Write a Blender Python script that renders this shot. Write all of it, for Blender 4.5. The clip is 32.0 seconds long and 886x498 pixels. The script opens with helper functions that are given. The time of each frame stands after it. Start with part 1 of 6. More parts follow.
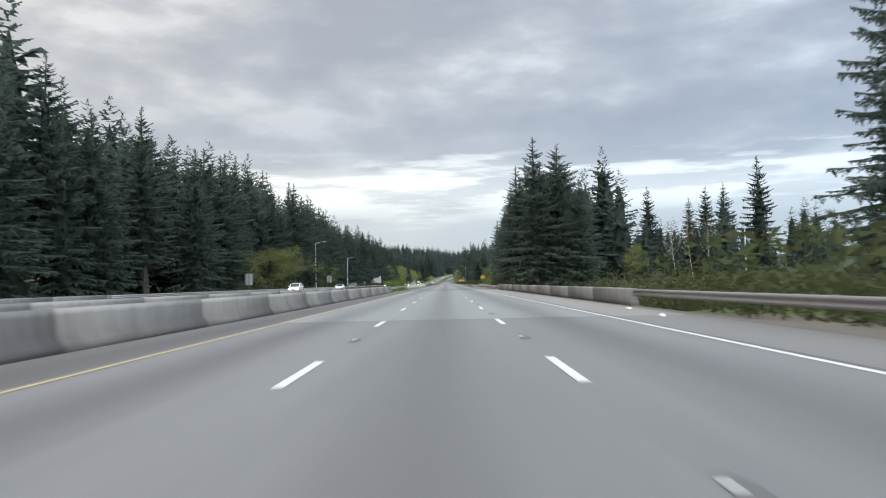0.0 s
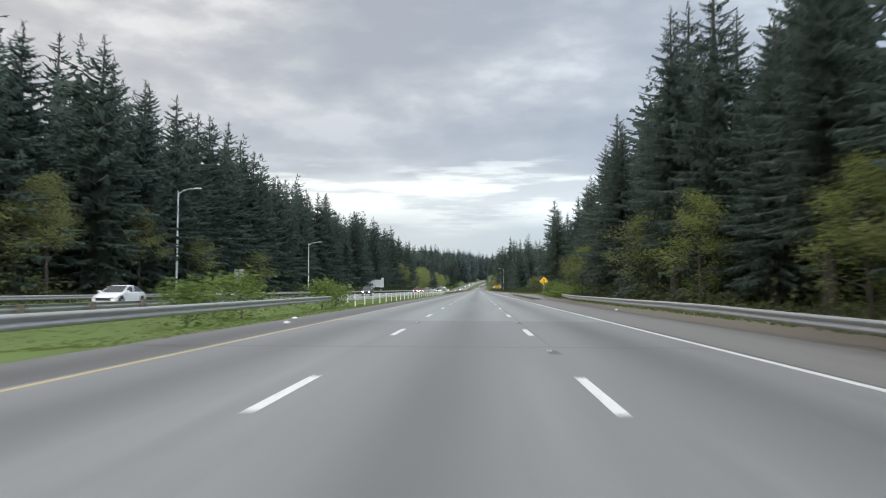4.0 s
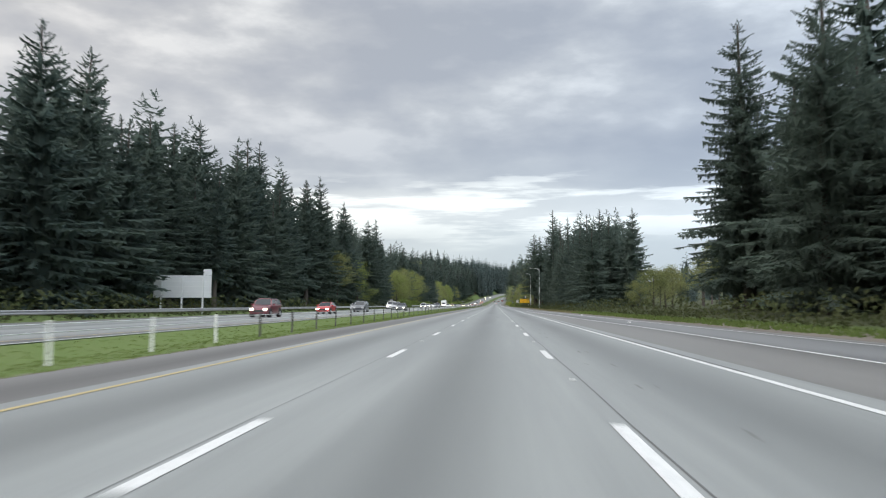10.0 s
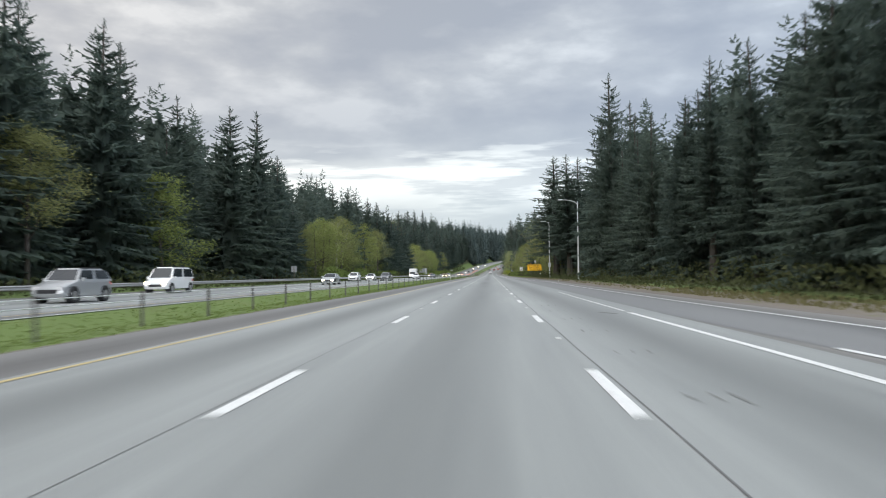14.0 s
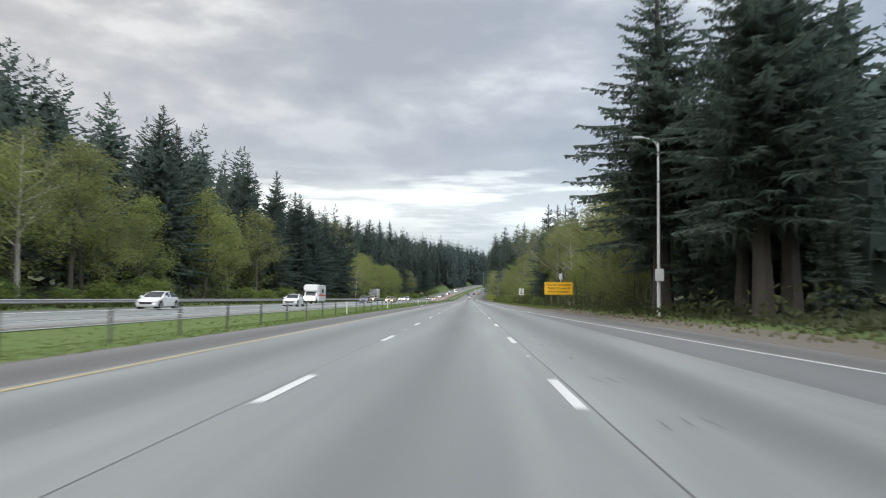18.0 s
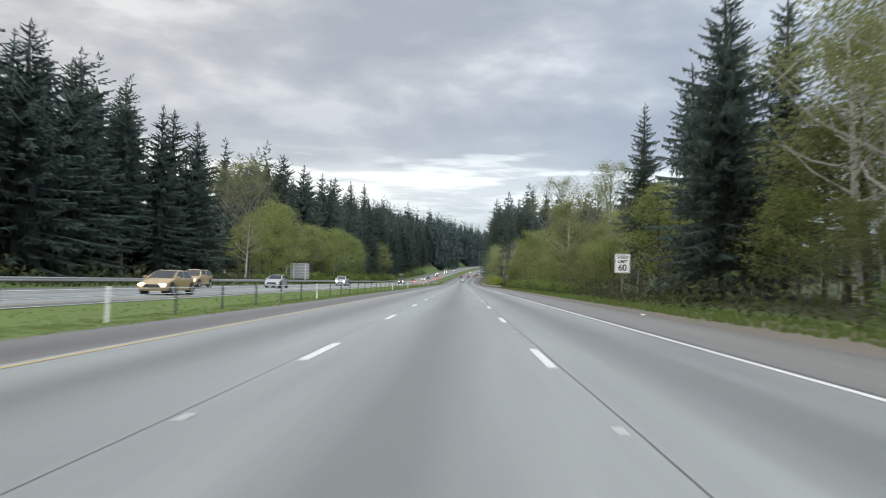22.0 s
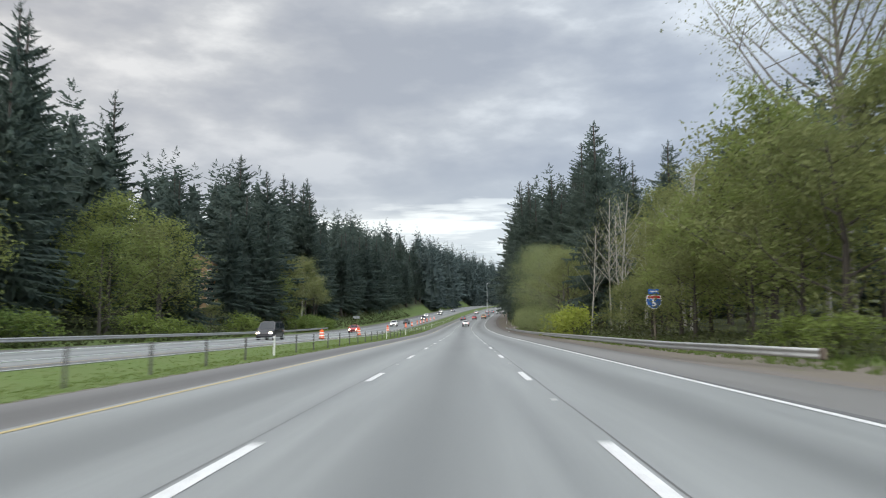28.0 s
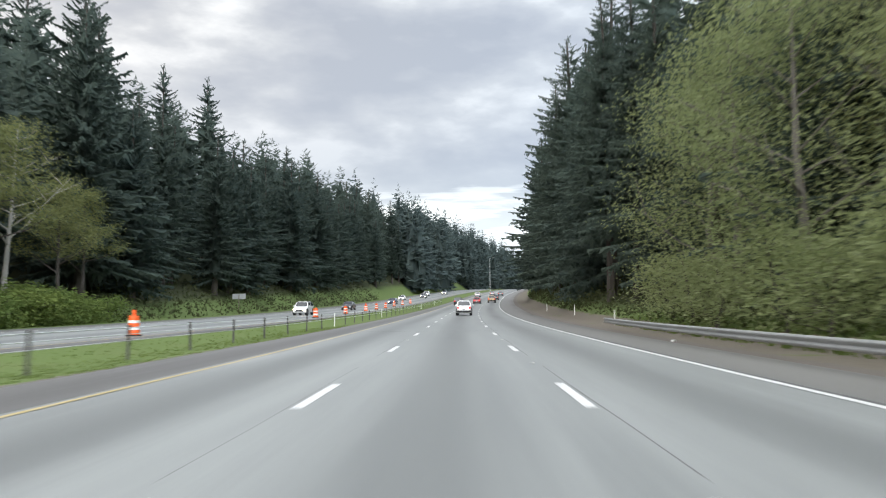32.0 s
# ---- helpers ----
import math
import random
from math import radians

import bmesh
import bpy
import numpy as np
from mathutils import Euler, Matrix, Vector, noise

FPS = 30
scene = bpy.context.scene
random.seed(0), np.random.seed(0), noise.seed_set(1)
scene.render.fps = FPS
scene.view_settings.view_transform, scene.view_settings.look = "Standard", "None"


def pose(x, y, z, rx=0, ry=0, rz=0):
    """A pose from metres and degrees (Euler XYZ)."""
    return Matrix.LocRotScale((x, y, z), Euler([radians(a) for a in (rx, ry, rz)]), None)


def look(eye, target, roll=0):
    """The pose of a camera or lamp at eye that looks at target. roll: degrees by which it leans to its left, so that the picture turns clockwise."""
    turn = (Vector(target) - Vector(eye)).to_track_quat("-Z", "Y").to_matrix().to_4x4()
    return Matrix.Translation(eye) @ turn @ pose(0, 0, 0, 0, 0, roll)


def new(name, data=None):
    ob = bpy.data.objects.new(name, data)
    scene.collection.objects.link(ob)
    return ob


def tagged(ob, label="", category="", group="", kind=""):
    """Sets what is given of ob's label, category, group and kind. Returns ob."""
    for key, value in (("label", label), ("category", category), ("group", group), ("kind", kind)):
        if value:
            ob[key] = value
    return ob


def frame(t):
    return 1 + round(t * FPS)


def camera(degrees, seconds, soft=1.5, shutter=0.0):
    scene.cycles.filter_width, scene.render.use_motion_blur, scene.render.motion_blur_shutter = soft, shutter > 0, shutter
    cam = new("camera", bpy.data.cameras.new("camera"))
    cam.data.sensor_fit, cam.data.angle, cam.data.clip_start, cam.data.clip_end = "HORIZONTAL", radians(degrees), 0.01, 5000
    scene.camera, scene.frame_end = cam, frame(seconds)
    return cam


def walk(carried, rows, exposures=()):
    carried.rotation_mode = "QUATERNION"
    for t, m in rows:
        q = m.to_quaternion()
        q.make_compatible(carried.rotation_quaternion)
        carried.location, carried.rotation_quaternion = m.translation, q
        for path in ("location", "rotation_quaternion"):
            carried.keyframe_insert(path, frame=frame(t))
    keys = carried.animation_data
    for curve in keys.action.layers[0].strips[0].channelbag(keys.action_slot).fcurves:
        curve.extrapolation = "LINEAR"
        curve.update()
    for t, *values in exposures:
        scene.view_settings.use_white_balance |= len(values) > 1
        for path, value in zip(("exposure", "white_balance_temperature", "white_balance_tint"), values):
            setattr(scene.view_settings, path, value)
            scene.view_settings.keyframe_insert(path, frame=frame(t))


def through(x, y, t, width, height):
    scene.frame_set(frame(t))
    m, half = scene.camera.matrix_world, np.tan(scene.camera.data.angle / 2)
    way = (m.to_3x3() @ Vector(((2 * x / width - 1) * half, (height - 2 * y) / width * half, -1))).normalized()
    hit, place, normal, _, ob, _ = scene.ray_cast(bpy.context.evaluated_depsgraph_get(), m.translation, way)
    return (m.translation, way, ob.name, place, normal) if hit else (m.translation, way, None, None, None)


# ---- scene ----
# A six-lane freeway through fir woods under an overcast sky; y runs along the road, x across it.
cam = camera(61.04, 32.0, soft=1.1, shutter=0.35)


def along(t):
    """Metres driven at t seconds: a little slower near the end."""
    return 30.4 * t if t < 21.5 else 653.6 + 29.5 * (t - 21.5)


def rise(y):
    """Height of the carriageway: level, then climbing to a crest."""
    if y < 930:
        return 0.0
    if y < 1200:
        return 9e-5 * (y - 930) ** 2
    if y < 1340:
        return 6.561 + 0.0486 * (y - 1200)
    d = min(y - 1340, 300)
    return 13.365 + 0.0486 * d - 8.1e-5 * d * d


def bend(y):
    """Sideways shift of the carriageway: straight, then a long right-hand bend."""
    if y < 1000:
        return 0.0
    if y < 1500:
        return 2.1e-4 * (y - 1000) ** 2
    return 52.5 + 0.21 * (y - 1500)


# seconds, offset in the lane, yaw, pitch, roll
PATH = [
    (0.0, 0.14, 0.23, 2.58, 1.23),
    (0.5, 0.19, 0.42, 3.28, 1.61),
    (1.0, 0.24, 0.51, 3.73, 2.57),
    (1.5, 0.27, 0.75, 4.03, 2.64),
    (2.0, 0.30, 1.45, 3.86, 1.80),
    (2.5, 0.30, 2.04, 3.63, 1.09),
    (3.0, 0.31, 2.31, 3.30, 0.62),
    (3.5, 0.33, 2.59, 3.19, 0.27),
    (4.0, 0.36, 2.67, 3.07, -0.13),
    (4.5, 0.38, 2.75, 3.39, -1.00),
    (6.5, 0.42, 3.45, 4.08, -0.38),
    (7.0, 0.41, 3.52, 4.19, -0.50),
    (7.5, 0.46, 3.56, 4.32, -0.54),
    (8.0, 0.50, 3.67, 4.38, -0.47),
    (8.5, 0.54, 3.87, 4.37, -0.32),
    (9.0, 0.60, 4.03, 4.36, -0.21),
    (9.5, 0.55, 4.07, 4.37, -0.16),
    (10.0, 0.52, 3.97, 4.21, -0.21),
    (10.5, 0.52, 3.70, 3.74, -0.39),
    (11.0, 0.55, 3.54, 3.03, -0.21),
    (11.5, 0.57, 3.45, 2.35, 0.01),
    (12.0, 0.57, 3.41, 1.90, 0.43),
    (12.5, 0.54, 3.48, 1.96, 0.66),
    (13.0, 0.53, 3.62, 2.00, 0.85),
    (13.5, 0.53, 3.66, 1.81, 0.80),
    (14.0, 0.52, 3.60, 1.91, 0.59),
    (14.5, 0.52, 3.55, 1.90, 0.75),
    (16.5, 0.54, 3.58, 2.52, -1.11),
    (17.0, 0.55, 3.35, 3.15, -1.61),
    (17.5, 0.52, 2.81, 3.41, -1.19),
    (18.0, 0.49, 1.99, 3.74, -0.82),
    (18.5, 0.45, 1.48, 3.81, -0.75),
    (19.0, 0.42, 1.23, 3.85, -0.93),
    (19.5, 0.40, 1.30, 3.55, -0.99),
    (20.0, 0.39, 1.37, 3.16, -1.12),
    (20.5, 0.38, 1.39, 2.81, -1.13),
    (21.0, 0.39, 1.31, 2.63, -1.21),
    (21.5, 0.42, 1.28, 2.55, -1.30),
    (22.0, 0.41, 1.45, 2.47, -1.59),
    (22.5, 0.38, 2.08, 2.33, -1.64),
    (23.0, 0.34, 2.94, 2.08, -1.63),
    (23.5, 0.32, 3.89, 1.88, -1.70),
    (24.0, 0.33, 3.47, 1.82, -1.98),
    (24.5, 0.32, 3.51, 2.19, -2.05),
    (25.0, 0.30, 3.38, 2.76, -1.65),
    (25.5, 0.27, 2.90, 4.05, -0.83),
    (26.0, 0.32, 2.29, 4.93, 0.01),
    (26.5, 0.32, 1.92, 5.79, 0.57),
    (28.5, 0.31, 1.34, 5.95, 0.33),
    (29.0, 0.32, 0.85, 6.00, 0.26),
    (29.5, 0.31, 0.58, 5.98, 0.79),
    (30.0, 0.27, 0.39, 6.01, 1.32),
    (30.5, 0.25, 0.28, 6.06, 1.42),
    (31.0, 0.22, 0.36, 6.05, 1.32),
    (31.5, 0.19, 0.68, 5.79, 0.70),
    (32.0, 0.15, 1.30, 5.04, 0.41),
]
walk(cam, [(t, pose(x, along(t), 1.215 + rise(along(t)), 90 + p, r, w)) for t, x, w, p, r in PATH],
     exposures=[(0.0, 0.0), (30.4, 0.0), (32.0, 0.3)])

# ---- sky and light ----
SUN_AZ, SUN_EL = 172.0, 38.0
world = bpy.data.worlds.new("overcast_sky")
scene.world = world
world.use_nodes = True
wn, wl = world.node_tree.nodes, world.node_tree.links
wn.clear()


def wnode(kind, **values):
    n = wn.new(kind)
    for k, v in values.items():
        n.inputs[k].default_value = v
    return n


def wmath(op, a, b=None, clamp=False):
    n = wn.new("ShaderNodeMath")
    n.operation, n.use_clamp = op, clamp
    for i, v in enumerate((a, b)):
        if v is None:
            continue
        if isinstance(v, (int, float)):
            n.inputs[i].default_value = v
        else:
            wl.new(v, n.inputs[i])
    return n.outputs[0]


def wramp(fac, stops):
    n = wn.new("ShaderNodeValToRGB")
    wl.new(fac, n.inputs[0])
    el = n.color_ramp.elements
    while len(el) < len(stops):
        el.new(0.5)
    for e, (p, c) in zip(el, stops):
        e.position, e.color = p, (*c, 1)
    return n.outputs[0]


def wmix(kind, fac, a, b):
    n = wn.new("ShaderNodeMix")
    n.data_type, n.blend_type = "RGBA", kind
    for sock, v in ((n.inputs[0], fac), (n.inputs[6], a), (n.inputs[7], b)):
        if isinstance(v, (int, float)):
            sock.default_value = v
        elif isinstance(v, tuple):
            sock.default_value = (*v, 1)
        else:
            wl.new(v, sock)
    return n.outputs[2]


sky = wn.new("ShaderNodeTexSky")
sky.sky_type, sky.sun_disc = "NISHITA", False
sky.sun_elevation, sky.sun_rotation = radians(SUN_EL), radians(SUN_AZ)
tc = wn.new("ShaderNodeTexCoord")
sep = wn.new("ShaderNodeSeparateXYZ")
wl.new(tc.outputs["Generated"], sep.inputs[0])
up = wmath("MAXIMUM", sep.outputs[2], 0.0)
flat = wmath("ADD", up, 0.10)
deck = wn.new("ShaderNodeCombineXYZ")
wl.new(wmath("DIVIDE", sep.outputs[0], flat), deck.inputs[0])
wl.new(wmath("DIVIDE", sep.outputs[1], flat), deck.inputs[1])


def clouds(scale, detail, rough, twist, shift, squash=1.0):
    m = wn.new("ShaderNodeMapping")
    m.inputs["Location"].default_value = shift
    m.inputs["Scale"].default_value = (1, squash, 1)
    wl.new(deck.outputs[0], m.inputs[0])
    n = wnode("ShaderNodeTexNoise", Scale=scale, Detail=detail, Roughness=rough, Distortion=twist)
    wl.new(m.outputs[0], n.inputs["Vector"])
    return n.outputs[0]


def heaps(scale, detail, rough, shift, flatten):
    """Soft lumps of cloud, a little wider than high."""
    m = wn.new("ShaderNodeMapping")
    m.inputs["Location"].default_value = shift
    m.inputs["Scale"].default_value = (1, 1, flatten)
    wl.new(tc.outputs["Generated"], m.inputs[0])
    n = wnode("ShaderNodeTexNoise", Scale=scale, Detail=detail, Roughness=rough)
    wl.new(m.outputs[0], n.inputs["Vector"])
    return n.outputs[0]


big = clouds(0.62, 2.0, 0.45, 0.0, (3.1, 0.4, 0), 1.5)
fine = heaps(6.5, 6.0, 0.52, (1.3, 0.2, 0.6), 2.6)
soft_lumps = heaps(2.6, 3.0, 0.5, (5.3, 1.2, 2.6), 3.0)
body = wmath("ADD", wmath("MULTIPLY", big, 0.30), wmath("ADD", wmath("MULTIPLY", fine, 0.42), wmath("MULTIPLY", soft_lumps, 0.28)))
tone = wramp(body, [(0.415, (0.385, 0.395, 0.425)), (0.47, (0.45, 0.455, 0.475)), (0.515, (0.54, 0.54, 0.545)), (0.57, (0.76, 0.75, 0.735))])
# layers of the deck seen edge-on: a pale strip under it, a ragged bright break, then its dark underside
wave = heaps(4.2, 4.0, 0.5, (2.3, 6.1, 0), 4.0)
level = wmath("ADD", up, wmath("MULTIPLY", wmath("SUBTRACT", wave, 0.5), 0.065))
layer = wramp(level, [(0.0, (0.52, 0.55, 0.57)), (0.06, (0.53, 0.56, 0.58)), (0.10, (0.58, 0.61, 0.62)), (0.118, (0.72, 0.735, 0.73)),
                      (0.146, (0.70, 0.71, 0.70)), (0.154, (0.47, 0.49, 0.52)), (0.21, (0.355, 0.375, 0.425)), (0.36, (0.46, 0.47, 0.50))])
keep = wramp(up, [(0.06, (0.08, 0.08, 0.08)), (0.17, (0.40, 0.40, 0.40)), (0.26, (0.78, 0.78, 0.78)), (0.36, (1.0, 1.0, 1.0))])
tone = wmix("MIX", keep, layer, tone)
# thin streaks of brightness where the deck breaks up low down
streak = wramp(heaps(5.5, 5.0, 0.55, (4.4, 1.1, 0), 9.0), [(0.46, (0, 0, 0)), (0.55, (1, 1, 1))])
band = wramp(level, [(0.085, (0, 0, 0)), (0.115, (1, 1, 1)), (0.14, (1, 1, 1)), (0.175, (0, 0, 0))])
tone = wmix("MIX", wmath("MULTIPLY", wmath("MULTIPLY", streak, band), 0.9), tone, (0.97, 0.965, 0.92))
# warmer on the side where the sun stands behind the cloud, cooler opposite
warm = wramp(wmath("ADD", wmath("MULTIPLY", sep.outputs[0], 0.8), 0.5), [(0.1, (1.06, 1.0, 0.95)), (0.45, (1.0, 1.0, 1.0)), (0.9, (0.90, 0.98, 1.09))])
tone = wmix("MULTIPLY", 1.0, tone, warm)
# the whole half of the sky round the hidden sun is brighter
toward_sun = wn.new("ShaderNodeVectorMath")
toward_sun.operation = "DOT_PRODUCT"
toward_sun.inputs[1].default_value = (math.sin(radians(SUN_AZ)) * math.cos(radians(SUN_EL)), math.cos(radians(SUN_AZ)) * math.cos(radians(SUN_EL)), math.sin(radians(SUN_EL)))
wl.new(tc.outputs["Generated"], toward_sun.inputs[0])
glare = wmath("ADD", 1.0, wmath("MULTIPLY", wmath("POWER", wmath("MAXIMUM", toward_sun.outputs["Value"], 0.0), 1.3), 2.0))
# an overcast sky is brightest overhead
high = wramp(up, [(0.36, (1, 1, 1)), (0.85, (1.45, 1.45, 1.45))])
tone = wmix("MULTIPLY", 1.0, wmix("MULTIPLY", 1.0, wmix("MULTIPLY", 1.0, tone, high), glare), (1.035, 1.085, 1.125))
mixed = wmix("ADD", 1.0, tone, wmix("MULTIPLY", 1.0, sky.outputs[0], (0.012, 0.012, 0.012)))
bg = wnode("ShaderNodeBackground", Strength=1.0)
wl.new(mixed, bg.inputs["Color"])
wout = wn.new("ShaderNodeOutputWorld")
wl.new(bg.outputs[0], wout.inputs[0])

sun = new("sun", bpy.data.lights.new("sun", "SUN"))
sun.data.energy, sun.data.angle, sun.data.color = 1.4, radians(70), (1.0, 0.98, 0.95)
sun.matrix_world = look((0, 0, 0), (-math.sin(radians(SUN_AZ)) * math.cos(radians(SUN_EL)),
                                    -math.cos(radians(SUN_AZ)) * math.cos(radians(SUN_EL)), -math.sin(radians(SUN_EL))))


# ---- materials ----
class Mat:
    """A small builder for procedural materials."""

    def __init__(self, name, rough=0.8, metal=0.0, spec=0.5):
        self.m = bpy.data.materials.new(name)
        self.m.use_nodes = True
        self.n, self.l = self.m.node_tree.nodes, self.m.node_tree.links
        self.b = self.n["Principled BSDF"]
        self.b.inputs["Roughness"].default_value = rough
        self.b.inputs["Metallic"].default_value = metal
        self.b.inputs["Specular IOR Level"].default_value = spec

    def add(self, kind, **values):
        n = self.n.new(kind)
        for k, v in values.items():
            n.inputs[k].default_value = v
        return n

    def put(self, sock, v):
        if isinstance(v, (int, float)):
            sock.default_value = v
        elif isinstance(v, tuple):
            sock.default_value = (*v, 1) if len(v) == 3 and sock.type == "RGBA" else v
        else:
            self.l.new(v, sock)

    def math(self, op, a, b=0.0, clamp=False):
        n = self.n.new("ShaderNodeMath")
        n.operation, n.use_clamp = op, clamp
        self.put(n.inputs[0], a)
        self.put(n.inputs[1], b)
        return n.outputs[0]

    def mix(self, fac, a, b, kind="MIX"):
        n = self.n.new("ShaderNodeMix")
        n.data_type, n.blend_type = "RGBA", kind
        self.put(n.inputs[0], fac)
        self.put(n.inputs[6], a)
        self.put(n.inputs[7], b)
        return n.outputs[2]

    def ramp(self, fac, stops):
        n = self.n.new("ShaderNodeValToRGB")
        self.put(n.inputs[0], fac)
        el = n.color_ramp.elements
        while len(el) < len(stops):
            el.new(0.5)
        for e, (p, c) in zip(el, stops):
            e.position, e.color = p, ((c, c, c, 1) if isinstance(c, (int, float)) else (*c, 1))
        return n.outputs[0]

    def coord(self, kind="Object", scale=(1, 1, 1)):
        c = self.n.new("ShaderNodeTexCoord")
        m = self.n.new("ShaderNodeMapping")
        m.inputs["Scale"].default_value = scale
        self.l.new(c.outputs[kind], m.inputs[0])
        return m.outputs[0]

    def noise(self, vec, scale, detail=4.0, rough=0.55):
        n = self.add("ShaderNodeTexNoise", Scale=scale, Detail=detail, Roughness=rough)
        self.l.new(vec, n.inputs["Vector"])
        return n.outputs[0]

    def colour(self, v):
        self.put(self.b.inputs["Base Color"], v)
        return self

    def bump(self, height, strength=0.3, dist=0.01):
        n = self.add("ShaderNodeBump", Strength=strength, Distance=dist)
        self.l.new(height, n.inputs["Height"])
        self.l.new(n.outputs[0], self.b.inputs["Normal"])
        return self


def simple(name, colour, rough=0.6, metal=0.0, vary=0.12, scale=3.0, spec=0.5):
    """A plain surface with two scales of variation."""
    q = Mat(name, rough, metal, spec)
    v = q.coord()
    f = q.math("ADD", q.math("MULTIPLY", q.noise(v, scale), 0.6), q.math("MULTIPLY", q.noise(v, scale * 9), 0.4))
    q.colour(q.mix(f, tuple(c * (1 - vary) for c in colour), tuple(min(1, c * (1 + vary)) for c in colour)))
    q.bump(q.noise(v, scale * 14), 0.15, 0.004)
    return q.m


def road_material(name, light, dark, joints, lanes):
    """Worn paving: polished wheel tracks, oil-darkened lane middles, patches, joints and grain. UV is metres across and along."""
    q = Mat(name, 0.62, 0.0, 0.45)
    uv = q.n.new("ShaderNodeUVMap")
    uv.uv_map = "UVMap"
    s = q.n.new("ShaderNodeSeparateXYZ")
    q.l.new(uv.outputs[0], s.inputs[0])
    x, y = s.outputs[0], s.outputs[1]
    st = q.n.new("ShaderNodeMapping")
    st.inputs["Scale"].default_value = (1.0, 0.035, 1)
    q.l.new(uv.outputs[0], st.inputs[0])
    streak = q.noise(st.outputs[0], 2.2, 5, 0.6)
    wide = q.n.new("ShaderNodeMapping")
    wide.inputs["Scale"].default_value = (0.25, 0.03, 1)
    q.l.new(uv.outputs[0], wide.inputs[0])
    patch = q.noise(wide.outputs[0], 1.0, 3, 0.5)
    grain = q.noise(uv.outputs[0], 26, 4, 0.7)
    ph = q.math("MULTIPLY", q.math("SUBTRACT", x, lanes), 2 * math.pi / 3.66)
    middle = q.math("MULTIPLY", q.math("ADD", q.math("COSINE", ph), 1.0), 0.5)
    mid = q.math("POWER", middle, 2.2)
    tone = q.math("ADD", q.math("MULTIPLY", streak, 0.45), q.math("MULTIPLY", patch, 0.55))
    col = q.mix(q.ramp(tone, [(0.34, 0.0), (0.66, 1.0)]), dark, light)
    oil = q.math("MULTIPLY", mid, q.math("ADD", q.math("MULTIPLY", patch, 0.8), 0.22))
    col = q.mix(oil, col, tuple(c * 0.55 for c in dark))
    col = q.mix(q.math("MULTIPLY", grain, 0.35), col, tuple(c * 0.6 for c in light))
    if joints:
        j = q.math("ABSOLUTE", q.math("SUBTRACT", q.math("MODULO", y, joints), joints / 2))
        line = q.math("LESS_THAN", j, 0.012)
        col = q.mix(q.math("MULTIPLY", line, 0.6), col, tuple(c * 0.35 for c in dark))
    q.colour(col)
    q.bump(grain, 0.25, 0.006)
    q.put(q.b.inputs["Roughness"], q.ramp(tone, [(0.3, 0.5), (0.7, 0.72)]))
    return q.m


def barrier_material():
    """Barrier concrete: paler towards the top, runs of dirt down its face, a dark grimy foot and patches of moss."""
    q = Mat("stained_barrier_concrete", 0.88, 0, 0.3)
    v = q.coord()
    runs = q.noise(q.coord("Object", (1.0, 1.6, 0.12)), 2.2, 5, 0.65)
    lumps = q.noise(v, 0.5, 4, 0.55)
    grit = q.noise(v, 22, 3, 0.7)
    tone = q.math("ADD", q.math("MULTIPLY", runs, 0.55), q.math("MULTIPLY", lumps, 0.45))
    col = q.mix(q.ramp(tone, [(0.36, 0.0), (0.64, 1.0)]), (0.155, 0.15, 0.138), (0.27, 0.262, 0.245))
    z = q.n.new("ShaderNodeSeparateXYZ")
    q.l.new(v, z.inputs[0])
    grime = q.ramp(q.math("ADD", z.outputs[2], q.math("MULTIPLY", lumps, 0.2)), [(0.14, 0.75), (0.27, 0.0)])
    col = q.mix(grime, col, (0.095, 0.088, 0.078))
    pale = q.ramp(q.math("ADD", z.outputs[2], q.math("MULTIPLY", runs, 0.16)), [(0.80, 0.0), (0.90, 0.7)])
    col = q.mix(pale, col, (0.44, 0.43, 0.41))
    q.colour(q.mix(q.math("MULTIPLY", grit, 0.3), col, (0.14, 0.135, 0.125)))
    q.bump(grit, 0.25, 0.006)
    return q.m


def paint_material(name, colour):
    q = Mat(name, 0.55)
    v = q.coord()
    worn = q.ramp(q.noise(v, 7, 6, 0.7), [(0.36, 0.55), (0.52, 0.0)])
    q.colour(q.mix(worn, colour, (0.3, 0.3, 0.29)))
    return q.m


